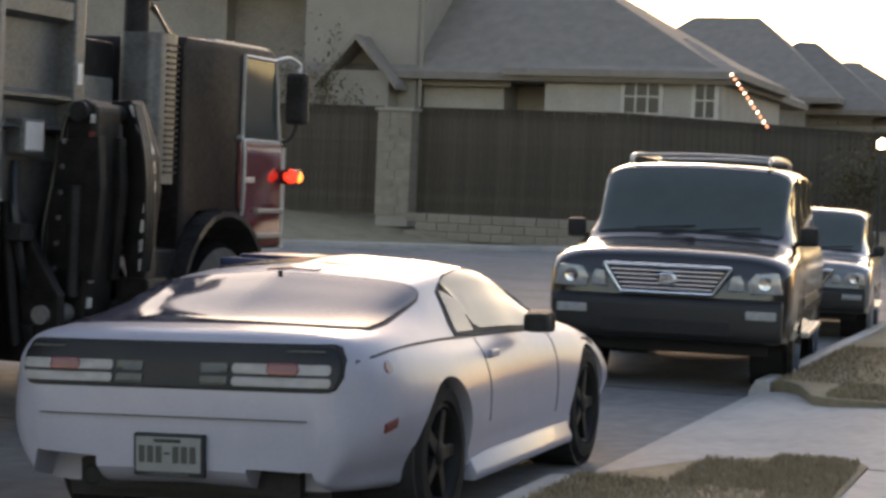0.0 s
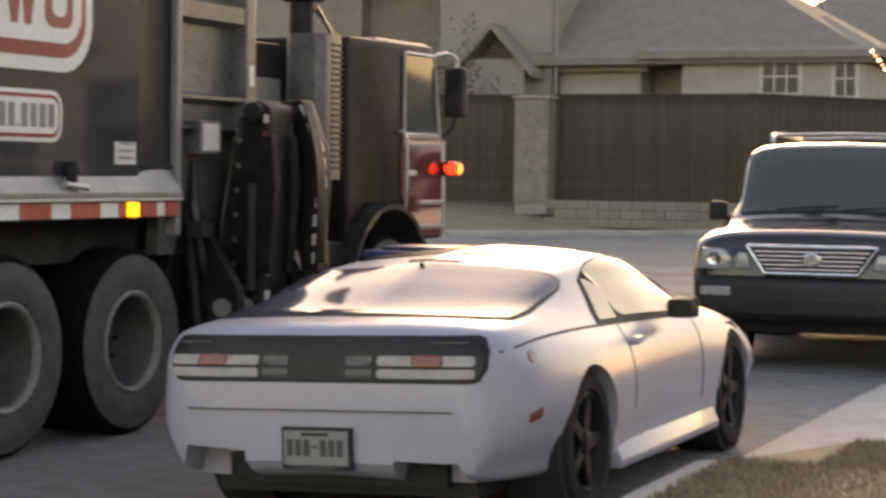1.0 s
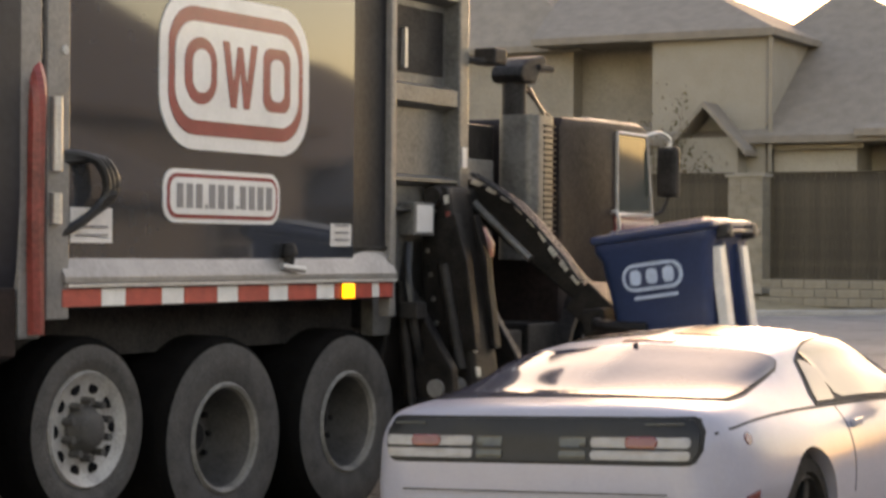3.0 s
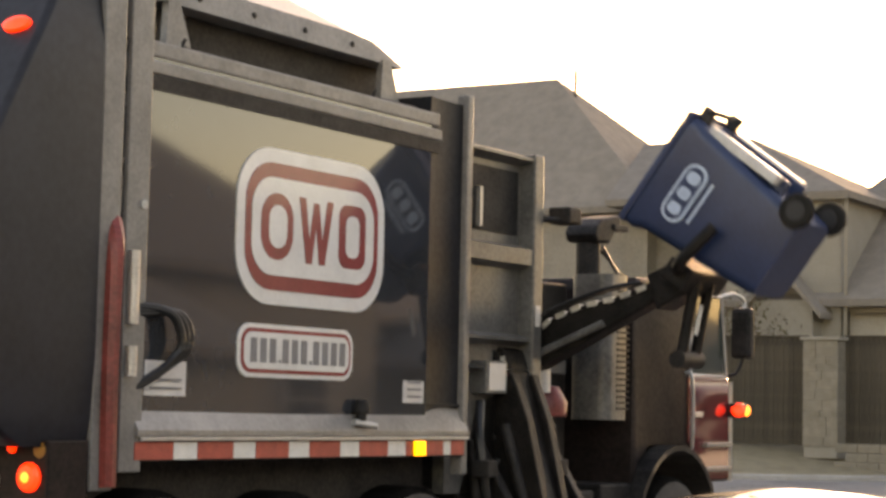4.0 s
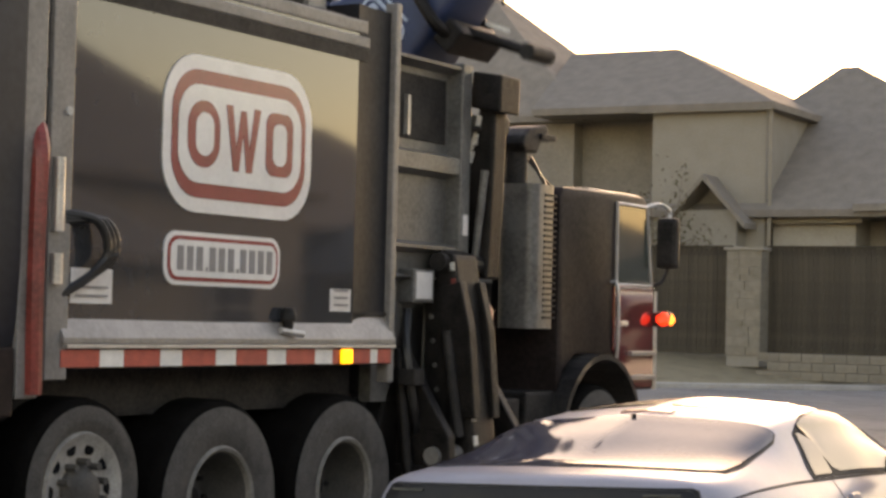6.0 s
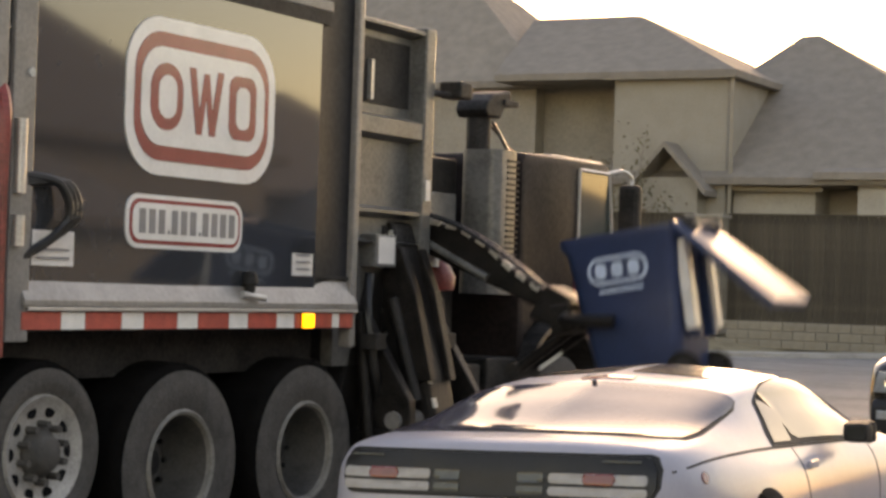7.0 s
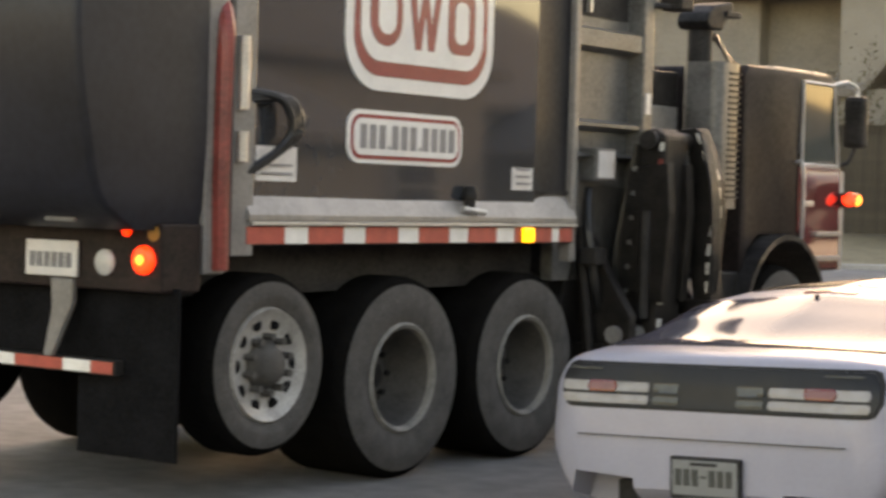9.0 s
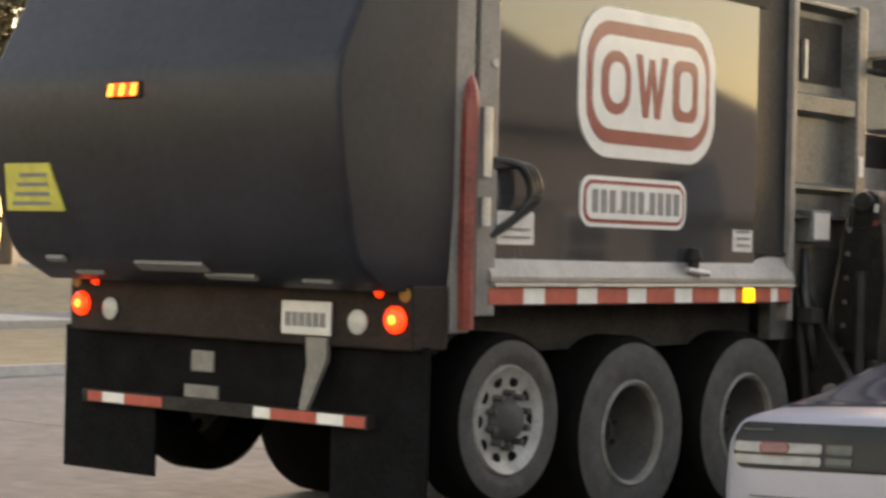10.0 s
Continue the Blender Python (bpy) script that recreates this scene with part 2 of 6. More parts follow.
def grid_sheet(x0, x1, y0, y1, step, z=0.0, shape=None, bm=None):
    b = bmesh.new()
    nx, ny = max(1, round((x1 - x0) / step)), max(1, round((y1 - y0) / step))
    v = [[b.verts.new((x0 + (x1 - x0) * i / nx, y0 + (y1 - y0) * j / ny, 0)) for i in range(nx + 1)] for j in range(ny + 1)]
    for row in v:
        for p in row:
            p.co.z = z + (shape(p.co.x, p.co.y) if shape else 0)
    for j in range(ny):
        for i in range(nx):
            b.faces.new((v[j][i], v[j][i + 1], v[j + 1][i + 1], v[j + 1][i]))
    return join(bm, b)


gb = grid_sheet(-60, 60, -40, 110, 1.5, -0.012, ground_height)
for x0, x1, y0, y1 in ((-900, -60, -900, 900), (60, 900, -900, 900), (-60, 60, -900, -40), (-60, 60, 110, 900)):
    b = bmesh.new()
    b.faces.new([b.verts.new((x, y, -0.02)) for x, y in ((x0, y0), (x1, y0), (x1, y1), (x0, y1))])
    gb = join(gb, b)
structure("ground", gb, drygrass, "dry tan winter lawn and verge beside the street")

# the roadway, with its bend
rb = prism([(-13.6, -40), (0.98, -40), (0.98, 30), (4, 38), (12, 48), (20, 70), (-2, 70), (-8.3, 44.5), (-14.5, 35.5), (-24, 30), (-40, 27.5), (-40, 16), (-15, 16), (-13.6, 12)], "z", -0.3, 0.0)
structure("road", rb, asphalt, "grey worn concrete street with faint tyre wear")
# slab joints across the near street
for k in range(14):
    y = -6 + 4.6 * k
    j = box(-13.4, 0.9, y, y + 0.014, -0.004, 0.0035)
    structure("road_joint", j, black_metal, "dark tar-filled joint across the street")
# kerbs: a low rolled edge
kerb_profile = [(0, -0.2), (0.16, -0.2), (0.16, 0.11), (0.13, 0.125), (0.05, 0.12), (0.0, 0.02)]
near_kerb = prism([(0.98 + a, z) for a, z in kerb_profile], "y", -40, 2.1)
structure("kerb_near_lawn", near_kerb, concrete, "pale concrete kerb along the near lawn")
structure("kerb_beyond_drive", prism([(0.98 + a, z) for a, z in kerb_profile], "y", 7.9, 29), concrete, "pale concrete kerb beyond the driveway")
structure("driveway_apron", prism([(0.99, 0.004), (1.16, 0.04), (2.43, 0.118), (2.43, -0.1), (0.99, -0.1)], "y", 2.1, 7.9), concrete, "pale concrete driveway apron rising from the street")
structure("driveway", box(2.432, 16, 3.2, 6.5, -0.1, 0.128), concrete, "pale concrete driveway")
structure("pavement_near", box(2.432, 4.0, -40, 3.18, -0.1, 0.124), concrete, "pale concrete pavement beside the lawn")
structure("pavement_beyond", box(2.432, 4.0, 6.52, 29, -0.1, 0.124), concrete, "pale concrete pavement beside the lawn")
structure("lawn_near", prism([(1.15, 0.105), (1.3, 0.13), (2.0, 0.145), (2.43, 0.13), (2.43, -0.1), (1.15, -0.1)], "y", -40, 2.0), drygrass, "dry tan lawn strip beside the kerb")
structure("lawn_beyond", prism([(1.15, 0.105), (1.3, 0.13), (2.0, 0.145), (2.43, 0.13), (2.43, -0.1), (1.15, -0.1)], "y", 8.0, 29), drygrass, "dry tan lawn strip beyond the driveway")
structure("yard_near", box(4.01, 14, -40, 3.19, -0.1, 0.12), drygrass, "dry front yard")
structure("yard_beyond", box(4.01, 14, 6.51, 40, -0.1, 0.12), drygrass, "dry front yard")
for name, outline in (("lawn_corner_near", [(1.16, 2.0), (2.43, 2.0), (2.43, 3.25), (2.33, 3.5), (2.2, 3.58), (1.85, 3.25), (1.55, 2.88), (1.40, 2.5)]),
                      ("lawn_corner_beyond", [(1.62, 6.85), (1.75, 6.72), (2.43, 6.66), (2.43, 8.0), (1.17, 8.0), (1.40, 7.65)])):
    structure(name, prism(outline, "z", -0.1, 0.134), drygrass, "dry tan corner of the lawn beside the driveway")
# the far side of the near street
far = [(-13.6 - a, z) for a, z in kerb_profile]
structure("kerb_far", prism(far, "y", -40, 11.9), concrete, "pale concrete kerb on the far side")
structure("verge_far", box(-23.3, -13.76, -40, 11.9, -0.1, 0.115), drygrass, "dry verge on the far side")
structure("pavement_far", box(-38.0, -23.3, -40, 15.9, -0.1, 0.12), concrete, "pale pavement on the far side")
# kerb of the bend
bend = [(-40, 27.6), (-24, 30.1), (-14.5, 35.6), (-8.3, 44.6), (-2, 70)]
line = smooth_line([Vector((x, y, 0)) for x, y in bend], 8)
for name, w0, w1, z in (("kerb_bend", 0.0, 0.3, 0.13),):
    b = bmesh.new()
    rows = []
    for i, p in enumerate(line):
        t = (line[min(i + 1, len(line) - 1)] - line[max(i - 1, 0)]).normalized()
        nrm = Vector((-t.y, t.x, 0))
        rows.append([b.verts.new(p + nrm * w + Vector((0, 0, h + ground_height(*(p + nrm * w).xy)))) for w, h in ((w0, -0.1), (w0, z * 0.9), (w0 + 0.06, z), (w1, z), (w1, -0.1))])
    for p, q in zip(rows, rows[1:]):
        for i in range(4):
            b.faces.new((p[i], p[i + 1], q[i + 1], q[i]))
    structure(name, b, concrete, "pale concrete edge along the bend of the street")


def tuft_field(name, x0, x1, y0, y1, z, n, seed, hmax=0.05):
    """Short dry grass blades."""
    r = random.Random(seed)
    v, f = [], []
    for _ in range(n):
        x, y, a, h = r.uniform(x0, x1), r.uniform(y0, y1), r.uniform(0, 6.3), r.uniform(0.4, 1) * hmax
        w, lean = 0.004 + 0.004 * r.random(), r.uniform(-0.6, 0.6) * h
        k = len(v)
        v += [(x - w * math.cos(a), y - w * math.sin(a), z), (x + w * math.cos(a), y + w * math.sin(a), z), (x + lean * math.sin(a), y - lean * math.cos(a), z + h)]
        f.append((k, k + 1, k + 2))
    me = bpy.data.meshes.new(name)
    me.from_pydata(v, [], f)
    me.materials.append(blade)
    tagged(new(name, me), "short dry tan grass blades on the lawn", "grass", kind="stuff")


tuft_field("grass_near", 1.17, 2.41, 0.2, 2.1, 0.125, 10000, 1)
tuft_field("grass_corner", 1.62, 2.4, 2.1, 3.0, 0.128, 5000, 3)
tuft_field("grass_edge", 1.95, 2.38, 3.0, 3.35, 0.128, 1500, 7)
tuft_field("grass_beyond", 1.2, 2.41, 7.9, 12, 0.125, 8000, 2)
tuft_field("grass_tip", 1.7, 2.41, 6.78, 7.9, 0.128, 3000, 8)


# ---- the fence on the verge, with its stone columns and low wall ----
def fence_run(p, q, base, height, label):
    p, q = Vector(p), Vector(q)
    d = q - p
    n = int(d.length / 0.145)
    fence = thing("wooden_fence", label, "fence", Matrix.Translation((p.x, p.y, base)) @ Matrix.Rotation(math.atan2(d.y, d.x), 4, "Z"), kind="structure")
    board_mesh = None
    for i in range(n):
        if board_mesh is None:
            ob = part("board", box(0.003, 0.142, -0.012, 0.012, 0, height), fence_wood, fence)
            board_mesh = ob.data
        else:
            ob = new("board", board_mesh)
            ob.parent = fence
        ob.location = (i * 0.145, 0.007 * (i % 2), random.uniform(-0.012, 0.012))
    part("cap_rail", box(0, n * 0.145, -0.06, 0.08, height, height + 0.05, 0.008), fence_wood, fence)
    part("rail", box(0, n * 0.145, 0.035, 0.08, 0.3, 0.4), fence_wood, fence)
    return fence


FENCE_Y = 44.6
fence_run((-27.0, FENCE_Y), (-15.95, FENCE_Y), 0.70, 2.98, "tall dark stained board fence behind the verge")
fence_run((-14.95, FENCE_Y), (-8.9, FENCE_Y + 0.2), 0.70, 2.98, "tall dark stained board fence between stone column and corner")
fence_run((-9.03, FENCE_Y + 0.21), (3.5, FENCE_Y + 21), 0.70, 2.98, "tall dark stained board fence running off along the bend")


def stone_column(x, y, w, h, z):
    col = thing("stone_column", "square limestone fence column with a flat cap", "column", Matrix.Translation((x, y, z)), kind="structure")
    part("core", box(-w / 2 + 0.03, w / 2 - 0.03, -w / 2 + 0.03, w / 2 - 0.03, -0.3, h), stone_wall, col)
    r = random.Random(5)
    z0 = 0.0
    while z0 < h - 0.1:
        hh = min(r.uniform(0.18, 0.3), h - z0)
        cut = r.uniform(0.3, 0.7) * w
        for a, c in ((0.0, cut), (cut, w)):
            part("stone", box(-w / 2 + a + 0.004, -w / 2 + c - 0.004, -w / 2 - 0.006, w / 2 + 0.006, z0 + 0.004, z0 + hh - 0.004, 0.01), stone_piece, col)
        z0 += hh
    part("cap", box(-w / 2 - 0.07, w / 2 + 0.07, -w / 2 - 0.07, w / 2 + 0.07, h, h + 0.09, 0.02), stone_wall, col)


stone_column(-15.4, FENCE_Y - 0.15, 1.0, 2.9, 0.68)

retaining = thing("retaining_wall", "low limestone block retaining wall below the fence", "wall", kind="structure")
block_mesh = None
for row in range(3):
    for i in range(17):
        x = -14.7 + i * 0.62 + 0.3 * (row % 2)
        if block_mesh is None:
            ob = part("block", box(0.006, 0.612, -0.17, 0.17, 0.006, 0.232, 0.015), stone_piece, retaining)
            block_mesh = ob.data
        else:
            ob = new("block", block_mesh)
            ob.parent = retaining
        ob.location = (x, 43.3 + 0.03 * row + max(0, (i - 9)) * 0.75, 0.08 + 0.24 * row)


# ---- houses beyond the fence ----
def hip_roof(x0, x1, y0, y1, eave, ridge, rx0, rx1, over=0.5, ry=None, bm=None):
    """A hipped roof with its ridge along x, from rx0 to rx1, thick at the eaves."""
    b = bmesh.new()
    X0, X1, Y0, Y1 = x0 - over, x1 + over, y0 - over, y1 + over
    ym = (Y0 + Y1) / 2 if ry is None else ry
    lo = [b.verts.new((x, y, eave - 0.22)) for x, y in ((X0, Y0), (X1, Y0), (X1, Y1), (X0, Y1))]
    mid = [b.verts.new((x, y, eave)) for x, y in ((X0, Y0), (X1, Y0), (X1, Y1), (X0, Y1))]
    r = [b.verts.new((rx0, ym, ridge)), b.verts.new((rx1, ym, ridge))]
    b.faces.new(lo[::-1])
    for i in range(4):
        j = (i + 1) % 4
        b.faces.new((lo[i], lo[j], mid[j], mid[i]))
    b.faces.new((mid[0], mid[1], r[1], r[0]))
    b.faces.new((mid[1], mid[2], r[1]))
    b.faces.new((mid[2], mid[3], r[0], r[1]))
    b.faces.new((mid[3], mid[0], r[0]))
    bmesh.ops.remove_doubles(b, verts=b.verts, dist=1e-4)
    return join(bm, b)


def gable_roof(x0, x1, y0, y1, eave, ridge, over=0.35):
    """A gabled roof with its ridge along y."""
    xm = (x0 + x1) / 2
    k = (ridge - eave) / (xm - x0)
    e = eave - k * over
    return prism([(x0 - over, e - 0.18), (xm, ridge - 0.18), (x1 + over, e - 0.18), (x1 + over, e), (xm, ridge), (x0 - over, e)], "y", y0 - over, y1)


def house_window(parent, x, y, z, w, h, lights=2, out=-1):
    """A sash window set in the wall that faces -y (out -1) at y."""
    win = part("window", box(x - w / 2 - 0.09, x + w / 2 + 0.09, y - 0.07, y + 0.05, z - 0.09, z + h + 0.09, 0.01), white_sash, parent, "window with white frame")
    for i in range(lights):
        for j in range(2):
            a = x - w / 2 + w * i / lights
            part("pane", box(a + 0.03, a + w / lights - 0.03, y - 0.085, y - 0.072, z + h * j / 2 + 0.025, z + h * (j + 1) / 2 - 0.025), pane_far, win)
    part("sill", box(x - w / 2 - 0.14, x + w / 2 + 0.14, y - 0.14, y - 0.072, z - 0.15, z - 0.092), trimwood, win)


def house(label, blocks, windows, extra=None):
    h = thing("house", label, "house")
    for wall, roof in blocks:
        x0, x1, y0, y1, z0, z1, m = wall
        part("wall", box(x0, x1, y0, y1, z0, z1), m, h)
        part("roof", roof, shingle, h, "grey-brown shingled hip roof")
        part("fascia", box(x0 - 0.3, x1 + 0.3, y0 - 0.34, y0 - 0.28, z1 - 0.2, z1 - 0.02), trimwood, h)
    for w in windows:
        house_window(h, *w)
    return h


h1 = house("two-storey tan brick house with steep grey hip roofs",
    [((-44.0, -24.2, 51.5, 61, 0.3, 8.3, brick_wall), hip_roof(-44.0, -24.2, 51.5, 61, 8.3, 13.7, -39.5, -30.2)),
     ((-24.6, -20.75, 52.2, 60, 0.3, 8.55, brick_wall), hip_roof(-27.5, -19.0, 52.2, 60, 8.6, 10.7, -25.0, -22.5)),
     ((-20.75, -17.0, 50.0, 57, 0.3, 8.3, stone_wall), hip_roof(-24.5, -17.0, 50.0, 60, 8.35, 10.9, -26.0, -22.0, over=0.35))],
    [(-18.9, 50.0, 1.6, 1.3, 1.5, 2)])
# small gabled entry in front of the stone wing
part("porch_wall", box(-19.6, -17.6, 49.2, 50.0, 0.3, 5.0), stone_wall, h1)
part("porch_roof", gable_roof(-19.6, -17.6, 49.2, 50.0, 5.0, 6.1), shingle, h1, "small gabled entry roof")
for sx in (-16.86,):
    part("downspout", box(sx, sx + 0.1, 49.85, 49.95, 0.5, 8.2, 0.01), trimwood, h1, "white metal downspout")
part("vent_pipe", rod((-29.3, 56, 12.6), (-29.3, 56, 13.9), 0.06), black_metal, h1)

h2 = house("low-eaved pale brick house with a broad grey roof",
    [((-16.9, -14.3, 50.5, 58, 0.3, 4.85, pale_brick), hip_roof(-21.0, -7.6, 50.2, 64, 5.05, 10.3, -16.9, -16.3, ry=57)),
     ((-12.85, -7.4, 50.0, 60, 0.3, 5.1, pale_brick), hip_roof(-13.6, -7.3, 50.0, 58, 5.2, 6.6, -11.8, -9.6, ry=55))],
    [(-9.85, 50.0, 3.95, 1.1, 1.0, 3), (-7.95, 50.0, 3.85, 0.62, 1.05, 2)])
part("recess_wall", box(-14.35, -12.8, 52.0, 52.3, 0.3, 4.8), pale_brick, h2)

h3 = house("distant two-storey house with stepped grey roofs",
    [((-16.8, -8.4, 72.4, 82, 0.3, 5.6, brick_wall), hip_roof(-17.8, -7.4, 72, 82, 5.7, 9.35, -14.0, -11.2)),
     ((-9.3, -5.9, 73.6, 83, 0.3, 5.2, brick_wall), hip_roof(-12.5, -5.4, 73, 83, 5.3, 8.4, -9.7, -8.9)),
     ((-6.0, -3.1, 74.6, 84, 0.3, 4.6, brick_wall), hip_roof(-9.6, -2.6, 74, 84, 4.7, 7.65, -7.8, -7.15))],
    [(-7.6, 73.6, 3.0, 0.9, 1.1, 2), (-5.2, 74.6, 2.9, 0.7, 1.0, 2), (-4.1, 74.6, 2.9, 0.7, 1.0, 2)])
h4 = house("distant low house at the end of the street",
    [((0.0, 14, 92, 104, 0.3, 3.6, brick_wall), hip_roof(0.0, 14, 92, 104, 3.7, 6.4, 4, 9))], [(3.0, 92.0, 1.2, 1.2, 1.3, 2)])

# houses on the near side and across the street, which close the place and stand in the reflections
for i, (x, y, rz, k) in enumerate(((25, -9, 90, 1.5), (25, 9.5, 90, 1.5), (25, 26.5, 90, 1.42), (27, 43, 90, 1.22), (27, 62, 90, 1.0), (25, -32, 90, 1), (-64, -8, -90, 1), (-66, 18, -90, 1), (-64, -30, -90, 1))):
    hh = house("tan brick house with a grey hip roof beside the street",
        [((-7.5, 7.5, -5, 6, 0.0, 3.2 * k, brick_wall), hip_roof(-7.5, 7.5, -5, 6, 3.25 * k, 6.2 * k, -3.0, 3.0)),
         ((0.5, 6.5, -7.5, -5, 0.0, 2.6, stone_wall), hip_roof(0.5, 6.5, -7.5, -4, 2.65, 4.2, 2.8, 4.2))],
        [(-4.5, -5.0, 0.9, 1.8, 1.5, 2), (-1.2, -5.0, 0.9, 1.2, 1.5, 2)])
    hh.matrix_basis = pose(x, y, 0, 0, 0, -rz)
    hh["group"] = "houses along the street"

# ---- the collection truck ----
body_paint = mat("charcoal_gloss_paint", (0.038, 0.042, 0.048), 0.045, vary=0.12, scale=1.2, coat=0.6, spec=0.8, bump=0.006, bscale=1.1)
tail_paint = mat("charcoal_tailgate_paint", (0.016, 0.017, 0.023), 0.42, vary=0.2, scale=2.5, bump=0.05, bscale=8, spec=0.35)
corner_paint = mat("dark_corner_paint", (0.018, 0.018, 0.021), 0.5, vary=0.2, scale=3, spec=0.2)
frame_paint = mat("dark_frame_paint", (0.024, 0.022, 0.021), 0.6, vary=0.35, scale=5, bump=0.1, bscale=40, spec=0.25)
grey_post = mat("grey_painted_steel", (0.20, 0.19, 0.18), 0.38, vary=0.15, scale=5, bump=0.05)
hopper_paint = mat("grey_green_hopper_steel", (0.13, 0.13, 0.125), 0.35, vary=0.25, scale=4, bump=0.08)
bright = mat("brushed_aluminium", (0.55, 0.53, 0.50), 0.4, metal=0.6, vary=0.12, scale=7)
ledge_paint = mat("pale_ledge_steel", (0.29, 0.27, 0.25), 0.34, metal=0.2, vary=0.12, scale=4)
rubber = mat("tyre_rubber", (0.018, 0.017, 0.016), 0.9, scale=9, bump=0.25, bscale=50, color2=(0.028, 0.026, 0.024), spec=0.15)
# truck tread: tyre rubber darkened so the shade under the truck is in its colour
shaded_tread = mat("shade_darkened_tread_rubber", (0.005, 0.0047, 0.0044), 0.95, scale=9, bump=0.4, bscale=40, color2=(0.008, 0.0075, 0.007), spec=0.03)
rubber_dusty = mat("dusty_tyre_sidewall", (0.085, 0.078, 0.07), 0.85, scale=10, bump=0.25, bscale=60, color2=(0.04, 0.037, 0.034))
flap_rubber = mat("mudflap_rubber", (0.007, 0.007, 0.008), 0.85, vary=0.3, scale=6, spec=0.1)
dish_steel = mat("dusty_grey_wheel_steel", (0.075, 0.07, 0.063), 0.75, scale=7, color2=(0.04, 0.037, 0.034))
ring_steel = mat("scuffed_rim_edge", (0.24, 0.225, 0.20), 0.6, scale=9, color2=(0.10, 0.095, 0.085))
rim_alloy = mat("dull_aluminium_wheel", (0.40, 0.38, 0.35), 0.5, metal=0.15, vary=0.2, scale=9)
arm_paint = mat("black_arm_steel", (0.014, 0.012, 0.011), 0.5, vary=0.4, scale=9, bump=0.35, spec=0.2)
cab_black = mat("black_cab_paint", (0.028, 0.021, 0.02), 0.5, vary=0.25, scale=3, spec=0.12)
maroon = mat("maroon_gloss_paint", (0.17, 0.03, 0.032), 0.07, vary=0.12, coat=1.0, spec=0.9, bump=0.02, bscale=3)
red_paint = mat("red_steel_paint", (0.24, 0.042, 0.034), 0.4, vary=0.25, scale=5)
sign_white = mat("white_vinyl", (0.74, 0.73, 0.71), 0.22, vary=0.05, scale=5, coat=0.3)
sign_red = mat("dark_red_vinyl", (0.29, 0.055, 0.055), 0.22, vary=0.08, scale=5, coat=0.3)
tape_red = mat("red_reflective_tape", (0.50, 0.085, 0.06), 0.4, vary=0.15, scale=12)
tape_white = mat("white_reflective_tape", (0.78, 0.76, 0.72), 0.4, vary=0.08, scale=12)
sticker = mat("white_sticker", (0.66, 0.64, 0.62), 0.45, vary=0.08, scale=9)
grey_ink = mat("grey_print", (0.20, 0.20, 0.21), 0.5, vary=0.1)
yellow_sticker = mat("yellow_warning_sticker", (0.55, 0.50, 0.10), 0.5, vary=0.15, scale=14)
amber_lit = mat("lit_amber_lens", (0.9, 0.4, 0.02), 0.3, emit=(1.0, 0.42, 0.02), power=0.75)
red_lit = mat("lit_red_lens", (0.9, 0.1, 0.03), 0.3, emit=(1.0, 0.03, 0.008), power=0.6)
orange_lit = mat("lit_orange_core", (1.0, 0.5, 0.1), 0.3, emit=(1.0, 0.24, 0.03), power=1.0)
beam_paint = mat("dark_rust_red_paint", (0.022, 0.013, 0.012), 0.55, vary=0.3, scale=5, spec=0.2)
clear_lens = mat("clear_lens", (0.5, 0.5, 0.48), 0.15, vary=0.1)
cab_glass = mat("cab_glass", (0.05, 0.06, 0.052), 0.05, vary=0.05, spec=0.5)
hose_rubber = mat("black_hose", (0.012, 0.012, 0.012), 0.4, vary=0.2)
extinguisher = mat("white_canister", (0.6, 0.58, 0.55), 0.35, vary=0.1)

TRUCK_M = lambda s: Matrix.Translation((-3.559 + 0.0151 * s, 0.161 + s, 0)) @ pose(0, 0, 0, 0, 0, -0.867)
truck = thing("refuse_truck", "dark charcoal side-loading refuse collection truck on the street", "truck", TRUCK_M(0))


def tp(name, bm, m, label="", parent=None, smooth=False):
    return part(name, bm, m, parent or truck, label, smooth)


# container, with dark panels at its front corners
def bowed():
    pts = []
    for y, x in ((-0.42, 1.202), (0.9, 1.205), (2.22, 1.202)):
        pts.append((x, y))
    return prism(pts + [(-x, y) for x, y in pts[::-1]], "z", 1.36, 3.19)


